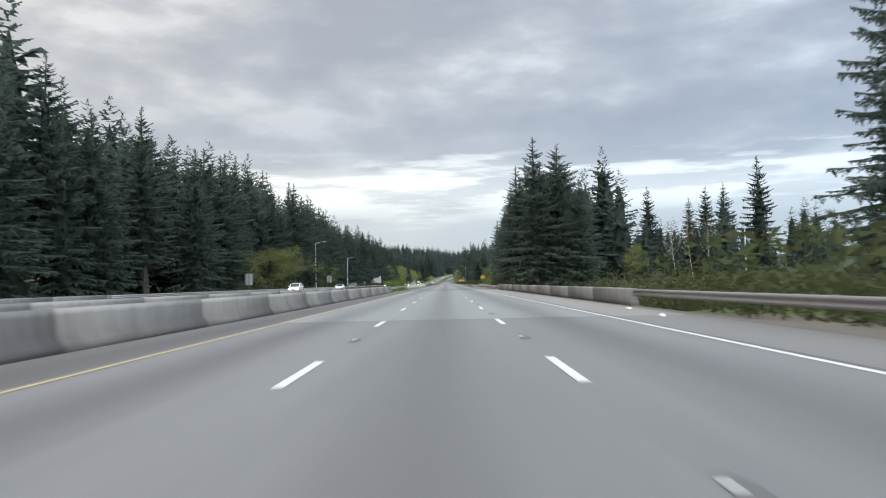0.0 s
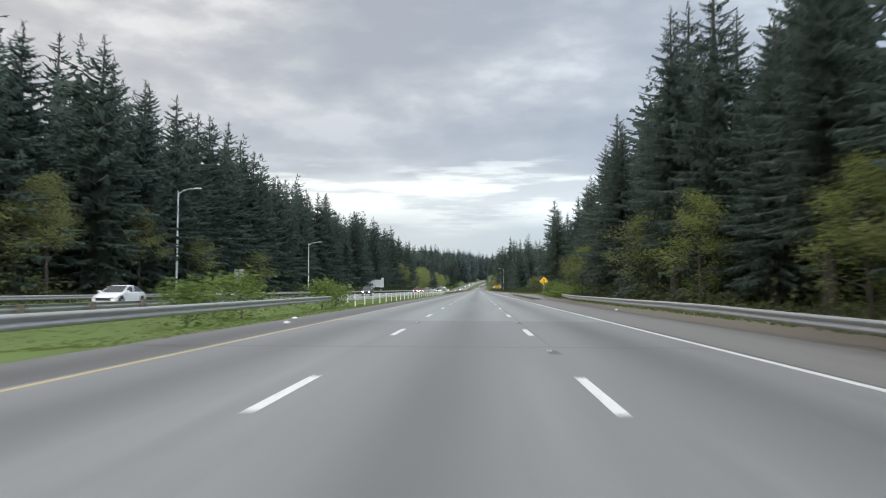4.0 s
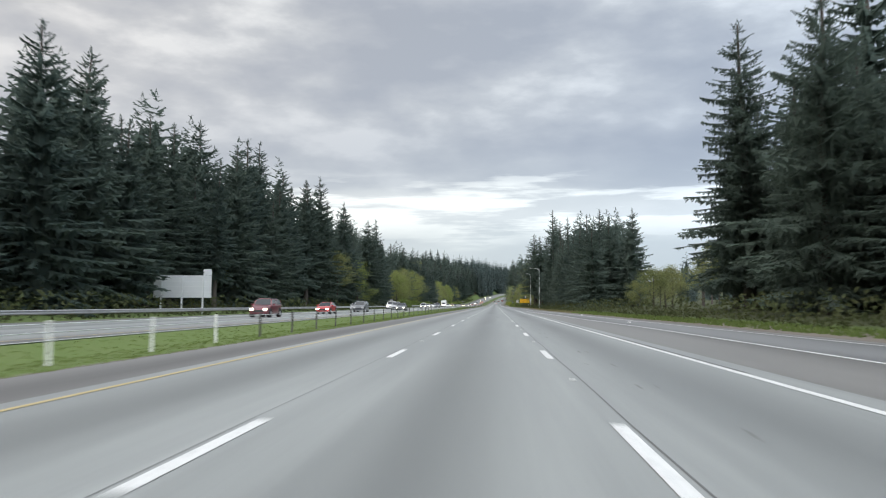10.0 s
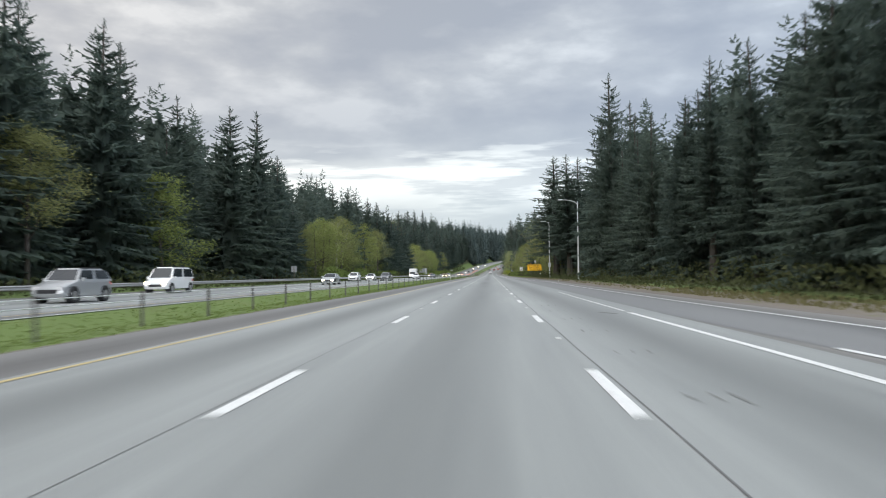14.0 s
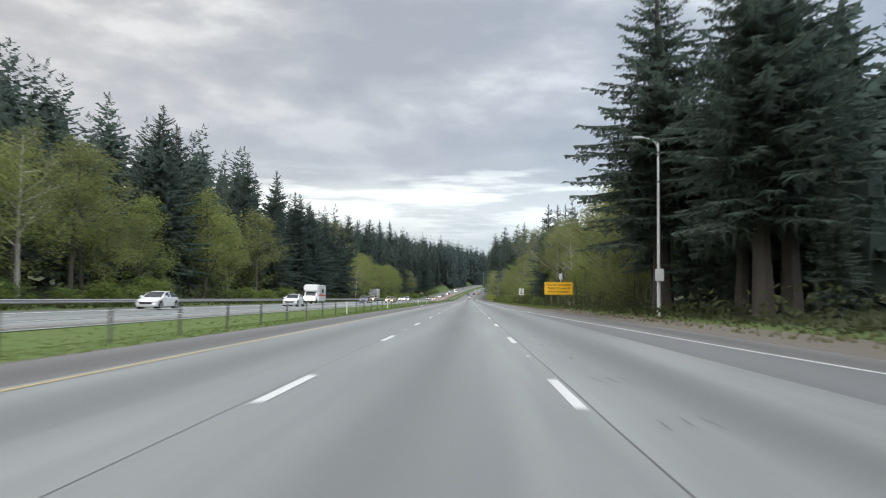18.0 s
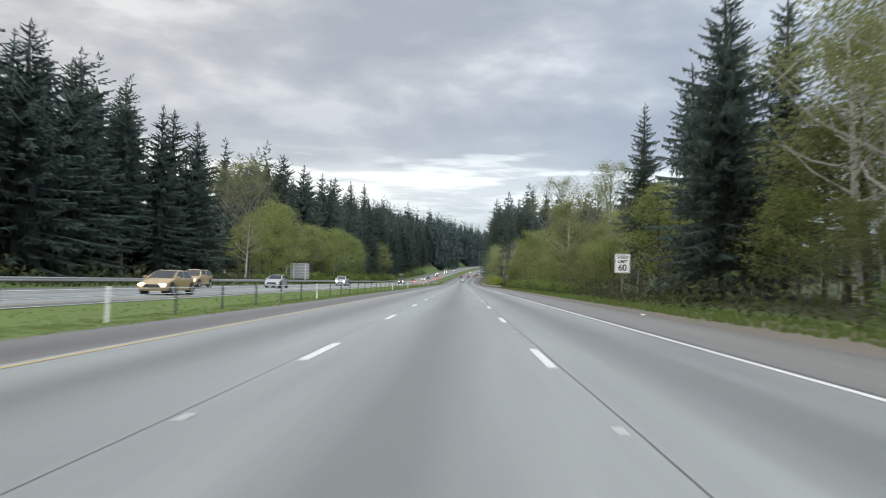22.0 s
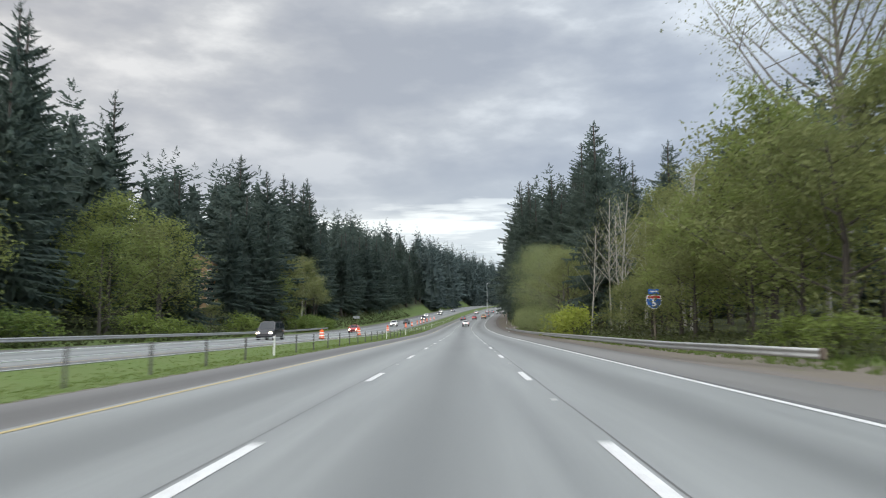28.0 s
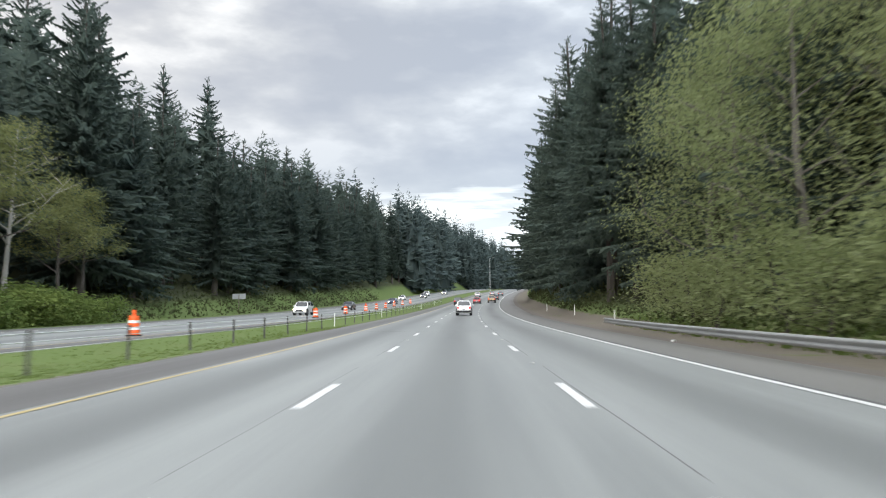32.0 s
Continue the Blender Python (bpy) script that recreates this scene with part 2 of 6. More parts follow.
def ground_material():
    """Grass, gravel edge and forest floor by the distance from the road, with uneven borders. UV is metres across and along."""
    q = Mat("verge_and_forest_floor", 0.95, 0, 0.2)
    uv = q.n.new("ShaderNodeUVMap")
    uv.uv_map = "UVMap"
    s = q.n.new("ShaderNodeSeparateXYZ")
    q.l.new(uv.outputs[0], s.inputs[0])
    n1, n2, n3 = q.noise(uv.outputs[0], 0.35, 4), q.noise(uv.outputs[0], 2.4, 5, 0.65), q.noise(uv.outputs[0], 19, 3, 0.7)
    x = q.math("ADD", s.outputs[0], q.math("MULTIPLY", q.math("SUBTRACT", n2, 0.5), 1.6))
    grass = q.mix(n2, (0.108, 0.158, 0.048), (0.13, 0.175, 0.055))
    grass = q.mix(q.ramp(n1, [(0.46, 0.0), (0.75, 0.4)]), grass, (0.15, 0.165, 0.07))
    gravel = q.mix(n3, (0.11, 0.10, 0.092), (0.24, 0.215, 0.19))
    dirt = q.mix(n2, (0.145, 0.128, 0.105), (0.215, 0.19, 0.155))
    floor = q.mix(n2, (0.03, 0.04, 0.018), (0.08, 0.085, 0.04))
    ax = q.math("ABSOLUTE", q.math("SUBTRACT", x, -12.0))
    isfloor = q.ramp(q.math("MULTIPLY", ax, 0.01), [(0.255, 0.0), (0.275, 1.0)])
    col = q.mix(isfloor, grass, floor)
    near_r = q.math("LESS_THAN", q.math("ABSOLUTE", q.math("SUBTRACT", x, 8.4)), 0.8)
    earth = q.math("MULTIPLY", q.math("LESS_THAN", q.math("ABSOLUTE", q.math("SUBTRACT", x, 10.2)), 2.2), q.ramp(n1, [(0.26, 0.0), (0.38, 1.0)]))
    col = q.mix(earth, col, dirt)
    near_l = q.math("LESS_THAN", q.math("ABSOLUTE", q.math("SUBTRACT", x, -7.4)), 0.35)
    near_o = q.math("LESS_THAN", q.math("ABSOLUTE", q.math("SUBTRACT", x, -29.3)), 1.2)
    col = q.mix(q.math("MAXIMUM", q.math("MAXIMUM", near_r, near_l), near_o), col, gravel)
    q.colour(q.mix(q.math("MULTIPLY", n3, 0.16), col, q.mix(0.4, col, (0.03, 0.03, 0.015))))
    q.bump(n3, 0.3, 0.02)
    return q.m


def leaf_material(name, a, b, c, through=0.35, lace=0.0):
    """Foliage: each tree has its own shade, each spray varies about it, thin leaves let light through and needles leave gaps."""
    q = Mat(name, 0.85, 0, 0.15)
    info, geo = q.n.new("ShaderNodeObjectInfo"), q.n.new("ShaderNodeNewGeometry")
    base = q.mix(info.outputs["Random"], a, b)
    base = q.mix(q.math("MULTIPLY", geo.outputs["Random Per Island"], 0.55), base, c)
    q.colour(base)
    thin = q.n.new("ShaderNodeBsdfTranslucent")
    q.l.new(base, thin.inputs["Color"])
    both = q.add("ShaderNodeMixShader", Fac=through)
    q.l.new(q.b.outputs[0], both.inputs[1])
    q.l.new(thin.outputs[0], both.inputs[2])
    out = both.outputs[0]
    if lace:
        gaps = q.math("GREATER_THAN", q.noise(q.coord(), lace, 1.5, 0.6), 0.46)
        clear_fac = q.n.new("ShaderNodeMixShader")
        q.l.new(gaps, clear_fac.inputs[0])
        q.l.new(q.n.new("ShaderNodeBsdfTransparent").outputs[0], clear_fac.inputs[1])
        q.l.new(out, clear_fac.inputs[2])
        out = clear_fac.outputs[0]
    q.l.new(out, q.n["Material Output"].inputs["Surface"])
    return q.m


def glass_material():
    q = Mat("tinted_car_glass", 0.06, 0, 0.6)
    q.colour((0.02, 0.025, 0.03))
    return q.m


def glow(name, colour, strength):
    q = Mat(name, 0.3)
    q.colour(colour)
    q.b.inputs["Emission Color"].default_value = (*colour, 1)
    q.b.inputs["Emission Strength"].default_value = strength
    return q.m


CONCRETE_ROAD = road_material("worn_concrete_paving", (0.325, 0.338, 0.325), (0.185, 0.194, 0.19), 0, 3.53)
BRIDGE_ROAD = road_material("grey_bridge_paving", (0.235, 0.236, 0.233), (0.155, 0.157, 0.158), 0, 3.53)
APPROACH = road_material("grey_approach_paving", (0.255, 0.258, 0.254), (0.16, 0.163, 0.161), 0, 3.53)
SEALANT = simple("dark_joint_sealant", (0.12, 0.12, 0.118), 0.7, vary=0.3)
FAINT = simple("faded_joint_filler", (0.175, 0.178, 0.172), 0.8, vary=0.3)
SHOULDER = road_material("asphalt_shoulder", (0.185, 0.18, 0.174), (0.11, 0.108, 0.106), 0, 100.0)
DARK_SHOULDER = road_material("dark_inner_shoulder", (0.205, 0.20, 0.192), (0.14, 0.136, 0.13), 0, 100.0)
OUTER_SHOULDER = road_material("gritty_outer_shoulder", (0.235, 0.228, 0.215), (0.16, 0.156, 0.147), 0, 100.0)
RAMP_ASPHALT = road_material("slip_road_asphalt", (0.215, 0.218, 0.217), (0.155, 0.157, 0.157), 0, 100.0)
DECK_SHOULDER = road_material("dusty_pale_deck_concrete", (0.33, 0.315, 0.29), (0.22, 0.21, 0.192), 0, 100.0)
WHITE_PAINT = paint_material("white_road_paint", (0.70, 0.70, 0.68))
YELLOW_PAINT = paint_material("yellow_road_paint", (0.47, 0.365, 0.16))
GROUND = ground_material()
GORE_SOIL = simple("dirt_and_dry_grass", (0.165, 0.152, 0.105), 0.95, vary=0.4, scale=1.2, spec=0.2)
FIR = leaf_material("fir_needles", (0.078, 0.110, 0.098), (0.100, 0.132, 0.108), (0.13, 0.162, 0.128), 0.45, 9.0)
DENSE_FIR = leaf_material("dense_fir_needles", (0.076, 0.108, 0.098), (0.102, 0.134, 0.112), (0.13, 0.162, 0.13), 0.6)
# distance haze is painted into these needles as a bluer base colour
HAZED_FIR = leaf_material("haze_tinted_fir_needles", (0.075, 0.105, 0.107), (0.088, 0.118, 0.110), (0.115, 0.145, 0.125), 0.4)
SPRING = leaf_material("spring_leaves", (0.195, 0.245, 0.075), (0.245, 0.275, 0.095), (0.34, 0.37, 0.15), 0.55)
OLIVE = leaf_material("olive_spring_leaves", (0.175, 0.205, 0.08), (0.225, 0.24, 0.10), (0.30, 0.31, 0.14), 0.55)
FRESH = leaf_material("fresh_grey_green_leaves", (0.25, 0.30, 0.135), (0.28, 0.315, 0.15), (0.40, 0.44, 0.23), 0.62)
YELLOW_BUSH = leaf_material("yellow_green_bush_leaves", (0.30, 0.35, 0.06), (0.34, 0.38, 0.075), (0.42, 0.45, 0.12), 0.5)
UNDER = leaf_material("undergrowth_leaves", (0.045, 0.066, 0.03), (0.075, 0.09, 0.038), (0.11, 0.11, 0.055), 0.4)
BUSH = leaf_material("shrub_leaves", (0.11, 0.17, 0.05), (0.18, 0.23, 0.06), (0.24, 0.29, 0.09), 0.45)
GRASS = leaf_material("grass_blades", (0.15, 0.215, 0.062), (0.17, 0.23, 0.07), (0.21, 0.25, 0.085), 0.6)
DRY_GRASS = leaf_material("dry_grass_blades", (0.19, 0.175, 0.09), (0.21, 0.19, 0.105), (0.20, 0.20, 0.08), 0.5)
BARK = simple("grey_brown_bark", (0.075, 0.064, 0.055), 0.9, vary=0.35, scale=2.0)
PALE_BARK = simple("pale_alder_bark", (0.36, 0.34, 0.30), 0.85, vary=0.3, scale=2.0)
GREY_BARK = simple("grey_maple_bark", (0.17, 0.155, 0.135), 0.9, vary=0.3, scale=2.0)
BARRIER = barrier_material()
STEEL = simple("galvanised_steel", (0.44, 0.445, 0.44), 0.45, 0.6, vary=0.28, scale=2.0)
OLD_STEEL = simple("weathered_dark_guard_rail_steel", (0.27, 0.26, 0.25), 0.6, 0.3, vary=0.3, scale=2.0)
DULL_STEEL = simple("dull_sign_aluminium", (0.60, 0.62, 0.62), 0.55, 0.0, vary=0.15, scale=2.0)
BRIGHT_PANEL = simple("bright_bare_aluminium", (0.56, 0.58, 0.585), 0.5, 0.0, vary=0.1, scale=1.5)
GREY_PANEL = simple("weathered_grey_sign_back", (0.30, 0.31, 0.32), 0.6, 0.0, vary=0.2, scale=1.5)
DARK_STEEL = simple("dark_weathered_steel", (0.10, 0.095, 0.09), 0.7, 0.3, vary=0.3, scale=4.0)
POST_WHITE = simple("white_plastic_post", (0.72, 0.72, 0.70), 0.5, vary=0.08)
WOOD = simple("weathered_timber_post", (0.16, 0.13, 0.10), 0.9, vary=0.3, scale=5.0)
SIGN_YELLOW = simple("yellow_sign_sheeting", (0.85, 0.46, 0.01), 0.4, vary=0.06)
SIGN_WHITE = simple("white_sign_sheeting", (0.82, 0.82, 0.80), 0.4, vary=0.05)
SIGN_BLACK = simple("black_sign_print", (0.015, 0.015, 0.015), 0.5, vary=0.1)
SIGN_BLUE = simple("blue_sign_sheeting", (0.025, 0.14, 0.52), 0.4, vary=0.06)
SIGN_RED = simple("red_sign_sheeting", (0.55, 0.03, 0.04), 0.4, vary=0.06)
ORANGE = simple("orange_plastic", (0.85, 0.13, 0.02), 0.45, vary=0.1)
RUBBER = simple("black_rubber", (0.02, 0.02, 0.02), 0.8)
RIM = simple("alloy_rim", (0.45, 0.45, 0.46), 0.35, 0.9)
GLASS = glass_material()
TRIM = simple("black_trim", (0.02, 0.02, 0.022), 0.55)
PLATE = simple("number_plate_white", (0.6, 0.6, 0.62), 0.5)
LAMP_ON = glow("lit_headlamp", (1.0, 0.86, 0.62), 9.0)
TAIL = glow("lit_tail_lamp", (0.9, 0.03, 0.02), 0.8)
LENS = simple("clear_lamp_lens", (0.55, 0.55, 0.55), 0.15)


# ---- building helpers ----
def arrays(name, verts, faces, material):
    """A mesh from vertex and face lists."""
    me = bpy.data.meshes.new(name)
    verts, faces = np.asarray(verts, np.float32), np.asarray(faces, np.int32)
    k = faces.shape[1]
    me.vertices.add(len(verts))
    me.vertices.foreach_set("co", verts.ravel())
    me.loops.add(faces.size)
    me.loops.foreach_set("vertex_index", faces.ravel())
    me.polygons.add(len(faces))
    me.polygons.foreach_set("loop_start", np.arange(0, faces.size, k, dtype=np.int32))
    me.update(calc_edges=True)
    me.validate()
    me.materials.append(material)
    return me


def part(name, bm, material, parent, label=""):
    """Links a bmesh as one mesh object under a thing or a part."""
    me = bpy.data.meshes.new(name)
    bm.to_mesh(me)
    bm.free()
    me.materials.append(material)
    ob = new(name, me)
    ob.parent = parent
    return tagged(ob, label)


def piece(name, me, parent, m=None, label=""):
    ob = new(name, me)
    ob.parent = parent
    if m is not None:
        ob.matrix_basis = m
    return tagged(ob, label)


def thing(name, label, category, group="", kind="", m=None):
    ob = new(name)
    ob.empty_display_size = 0.3
    if m is not None:
        ob.matrix_basis = m
    return tagged(ob, label, category, group, kind)


def box(bm, x0, x1, y0, y1, z0, z1, bevel=0.0):
    r = bmesh.ops.create_cube(bm, size=1.0)
    bmesh.ops.scale(bm, vec=(x1 - x0, y1 - y0, z1 - z0), verts=r["verts"])
    bmesh.ops.translate(bm, vec=((x0 + x1) / 2, (y0 + y1) / 2, (z0 + z1) / 2), verts=r["verts"])
    if bevel:
        edges = list({e for v in r["verts"] for e in v.link_edges})
        bmesh.ops.bevel(bm, geom=edges, offset=bevel, segments=2, affect="EDGES")
    return bm


def boxed(*a, **k):
    return box(bmesh.new(), *a, **k)


def tube(bm, pts, radii, sides=7):
    """A tapered round bar through points."""
    rings = []
    for i, p in enumerate(pts):
        p = Vector(p)
        d = (Vector(pts[min(i + 1, len(pts) - 1)]) - Vector(pts[max(i - 1, 0)])).normalized()
        a = d.orthogonal().normalized()
        b = d.cross(a)
        rings.append([bm.verts.new(p + radii[i] * (math.cos(q) * a + math.sin(q) * b))
                      for q in (2 * math.pi * k / sides for k in range(sides))])
    for r0, r1 in zip(rings, rings[1:]):
        for k in range(sides):
            bm.faces.new((r0[k], r0[(k + 1) % sides], r1[(k + 1) % sides], r1[k]))
    bm.faces.new(rings[0][::-1])
    bm.faces.new(rings[-1])
    return bm


def slab_x(bm, poly, x0, x1):
    """A prism with the outline poly (y, z) from x0 to x1."""
    a = [bm.verts.new((x0, y, z)) for y, z in poly]
    b = [bm.verts.new((x1, y, z)) for y, z in poly]
    n = len(poly)
    bm.faces.new(a)
    bm.faces.new(b[::-1])
    for i in range(n):
        bm.faces.new((a[i], b[i], b[(i + 1) % n], a[(i + 1) % n]))
    return bm


def ys(y0, y1, step=12.0):
    n = max(1, round((y1 - y0) / step))
    return [y0 + (y1 - y0) * i / n for i in range(n + 1)]


def at(x, y, z=0.0):
    """A place given by metres across and along the road."""
    return (x + bend(y), y, z + rise(y))


def strip(name, material, edges, stations, z=0.0, parent=None, across=None):
    """A sheet along the road; edges(y) gives its offsets across."""
    verts, faces, uvs = [], [], []
    n = None
    for y in stations:
        xs = edges(y)
        n = len(xs)
        for e in xs:
            x, dz = e if isinstance(e, tuple) else (e, 0.0)
            verts.append(at(x, y, z + dz))
            uvs.append((across(x, y) if across else x, y))
    for i in range(len(stations) - 1):
        for k in range(n - 1):
            a = i * n + k
            faces.append((a, a + 1, a + n + 1, a + n))
    me = arrays(name, verts, faces, material)
    layer = me.uv_layers.new(name="UVMap")
    idx = np.empty(len(me.loops), np.int32)
    me.loops.foreach_get("vertex_index", idx)
    layer.data.foreach_set("uv", np.asarray(uvs, np.float32)[idx].ravel())
    ob = new(name, me)
    ob.parent = parent
    return ob


def rail_profile(name, profile, x, y0, y1, material, parent, step=10.0, label="", drop=None):
    """A closed outline (offset, height) drawn along the road, sunk by drop(y); x may be a function of y."""
    st = ys(y0, y1, step)
    n = len(profile)
    verts = [at((x(y) if callable(x) else x) + dx, y, dz - (drop(y) if drop else 0.0)) for y in st for dx, dz in profile]
    faces = [(i * n + k, i * n + (k + 1) % n, (i + 1) * n + (k + 1) % n, (i + 1) * n + k)
             for i in range(len(st) - 1) for k in range(n)]
    ob = new(name, arrays(name, verts, faces, material))
    ob.parent = parent
    bm = bmesh.new()
    bm.from_mesh(ob.data)
    bm.verts.ensure_lookup_table()
    bm.faces.new([bm.verts[k] for k in range(n)])
    bm.faces.new([bm.verts[(len(st) - 1) * n + k] for k in range(n - 1, -1, -1)])
    bmesh.ops.recalc_face_normals(bm, faces=bm.faces)
    bm.to_mesh(ob.data)
    bm.free()
    return tagged(ob, label)


def lerp(table, y):
    """A value read from rising (y, value) pairs."""
    if y <= table[0][0]:
        return table[0][1]
    for (a, va), (b, vb) in zip(table, table[1:]):
        if y <= b:
            return va + (vb - va) * (y - a) / (b - a)
    return table[-1][1]


# ---- ground and carriageways ----
STATIONS = ys(-120, 940, 20) + ys(950, 1700, 15)
FAR = ys(-400, -140, 60) + STATIONS + [1750, 1850, 2000, 2300, 2700, 3300, 4200]
PAVED = [(205, 8.2), (300, 14.4), (345, 12.7), (413, 10.7), (455, 9.6), (490, 9.5), (540, 9.9), (560, 9.7), (600, 9.2), (650, 8.6), (700, 8.2), (860, 8.2), (885, 8.7)]


def dip(y):
    """The valley that the bridge crosses."""
    return max(0.0, 1 - abs(y - 82) / 46)


def fall(y):
    """How far the outer edge of the shoulder drops below the lanes."""
    return lerp([(850, 0.0), (880, 0.2), (1060, 0.2), (1100, 0.0)], y)


def ground_edges(y):
    c = fall(y)
    d = -4.5 * min(1.0, 1.6 * dip(y))
    p = lerp(PAVED, y)
    hill = lerp([(900, 0.0), (1000, 2.0), (1120, 9.0), (1300, 12.0)], y)
    return [(-2600, 18 + hill), (-500, 12 + hill), (-160, 6 + hill), (-80, 2.6 + hill), (-55, 1.2 + hill), (-42, 0.5 + hill * 0.5 + d * 0.4),
            (-34, -0.15 + d), (-29.4, -0.07 + d * 0.2), (-28.6, -0.012), (-28.0, -0.07), (-14.4, -0.07), (-13.7, -0.012), (-11.6, -0.34 + d), (-9.4, -0.16 + d * 0.8),
            (-7.3, -0.012), (-6.6, -0.07), (0, -0.07), (6, -0.07), (p - 0.6, -0.07 - c), (p - 0.05, -0.012 - c), (p + 0.9, -0.05 - c), (p + 3, -0.05 + d - c),
            (p + 8, 0.25 + hill * 0.4 + d), (p + 22, 1.0 + hill + d), (80, 2.5 + hill + d * 0.5), (180, 6 + hill), (500, 12 + hill), (2600, 18 + hill)]


tagged(strip("ground", GROUND, ground_edges, FAR, across=lambda x, y: x - lerp(PAVED, y) + 8.2 if x > 0 else x), "grassy verges and dark forest floor beside the freeway", "ground", kind="structure")

road = tagged(strip("road", CONCRETE_ROAD, lambda y: [-5.42, -1.9, 1.76, 5.5], ys(25, 1700, 14)),
              "worn light grey concrete freeway lanes", "road", kind="structure")
deck_road = tagged(strip("bridge_deck", BRIDGE_ROAD, lambda y: [-5.42, -1.9, 1.76, 5.5], ys(-120, 25, 14)),
                   "dark grey paving on the bridge approach", "road", kind="structure")
slab = arrays("approach_slab", [at(-5.4, 113.0, 0.003), at(5.45, 121.9, 0.003), at(5.45, 150.2, 0.003), at(-5.4, 150.9, 0.003)], [(0, 1, 2, 3)], APPROACH)
slab_uv = slab.uv_layers.new(name="UVMap")
for i, uv in enumerate(((-5.4, 113.0), (5.45, 121.9), (5.45, 150.2), (-5.4, 150.9))):
    slab_uv.data[i].uv = uv
tagged(new("approach_slab", slab), "darker grey skewed concrete slab at the end of the bridge", "road", kind="structure")
tagged(strip("shoulder_left", SHOULDER, lambda y: [-7.35, -5.42], ys(-120, 180, 20), -0.004), "grey asphalt inner shoulder on the bridge", "shoulder", kind="structure")
tagged(strip("shoulder_left", DARK_SHOULDER, lambda y: [-7.35, -5.42], ys(180, 1700, 20), -0.004), "dark gritty asphalt inner shoulder", "shoulder", kind="structure")
for surface, y0, y1, words_ in ((OUTER_SHOULDER, -120, 25, "gritty grey outer shoulder before the bridge"), (DECK_SHOULDER, 25, 119, "pale dusty concrete shoulder on the bridge"),
                                (OUTER_SHOULDER, 119, 1700, "gritty grey-brown outer shoulder and merging lane")):
    tagged(strip("shoulder_right", surface, lambda y: [5.5, (7.0, -0.5 * fall(y)), (lerp(PAVED, y), -fall(y))], ys(y0, y1, 10), -0.004), words_, "shoulder", kind="structure")
tagged(strip("opposite_road", CONCRETE_ROAD, lambda y: [-25.9, -22.2, -18.5, -14.7], ys(-120, 1700, 20)),
       "pale concrete lanes of the oncoming carriageway", "road", kind="structure")
tagged(strip("opposite_shoulder_inner", SHOULDER, lambda y: [-14.7, -13.6], ys(-120, 1700, 20), -0.004), "asphalt edge of the oncoming carriageway", "shoulder", kind="structure")
tagged(strip("opposite_shoulder_outer", SHOULDER, lambda y: [-28.8, -25.9], ys(-120, 1700, 20), -0.004), "asphalt shoulder of the oncoming carriageway", "shoulder", kind="structure")

# the slip road and its merging lane, from the gore to the outer line
RAMP_IN = [(300, 8.9), (345, 8.6), (365, 7.9), (388, 7.65), (410, 6.8), (437, 5.85), (448, 5.5)]
RAMP_OUT = [(300, 13.5), (342, 12.0), (413, 9.6), (441, 8.8), (455, 8.45), (490, 8.35), (542, 8.7), (567, 7.7), (592, 6.9), (645, 5.6)]
tagged(strip("slip_road", RAMP_ASPHALT, lambda y: [lerp(RAMP_IN, y), lerp(RAMP_OUT, y)], ys(300, 645, 6), 0.001), "smooth mid-grey asphalt of the merging slip road", "road", kind="structure")

markings = thing("lane_markings", "white and yellow painted lane lines", "road marking", kind="structure")


def line(name, material, xf, y0, y1, width, step=12.0):
    st = ys(y0, y1, step)
    ob = strip(name, material, lambda y: [(xf(y) if callable(xf) else xf) - width / 2, (xf(y) if callable(xf) else xf) + width / 2], st, 0.006, markings)
    return ob


EDGE = [(0, 5.45), (60, 5.4), (140, 5.25), (230, 5.2), (290, 4.95), (330, 4.88), (365, 4.86), (405, 4.72), (433, 4.75), (448, 4.68), (460, 4.72), (474, 4.85)]
GORE = [(255, 9.8), (290, 8.8), (345, 8.65), (365, 7.95), (388, 7.7), (410, 6.85), (420, 6.55), (437.6, 5.88)]
OUTER = [(250, 14.0), (300, 13.3), (342, 11.8), (357, 11.3), (413, 9.4), (424, 9.0), (441, 8.6), (455, 8.25), (490, 8.15), (532, 8.5), (542, 8.55), (552, 8.2), (567, 7.5), (592, 6.7), (645, 5.3)]
YELLOW_X = [(180, -5.25), (240, -5.0), (300, -4.95), (350, -5.22)]
line("yellow_edge_line", YELLOW_PAINT, lambda y: lerp(YELLOW_X, y), -120, 1700, 0.11)
line("white_edge_line", WHITE_PAINT, lambda y: lerp(EDGE, y), -120, 448.5, 0.15)
line("worn_edge_line", WHITE_PAINT, lambda y: lerp(EDGE, y), 449.5, 474, 0.07, 4)
line("gore_line", WHITE_PAINT, lambda y: lerp(GORE, y), 262, 437.6, 0.16, 6)
line("ramp_edge_line", WHITE_PAINT, lambda y: lerp(OUTER, y), 255, 650, 0.13, 6)
line("white_edge_line", WHITE_PAINT, 5.25, 640, 1700, 0.14)
strip("edge_seam", SEALANT, lambda y: [lerp(EDGE, y) + 0.1, lerp(EDGE, y) + 0.22 + 0.03 * math.sin(y * 0.23)], ys(-120, 250, 6), 0.005, markings)
strip("edge_seam", SEALANT, lambda y: [lerp(EDGE, y) + 0.1, lerp(EDGE, y) + 0.2 + 0.04 * math.sin(y * 0.31)], ys(318, 432, 6), 0.005, markings)
strip("edge_seam", SEALANT, lambda y: [5.36, 5.5 + 0.04 * math.sin(y * 0.23)], ys(645, 1250, 6), 0.005, markings)
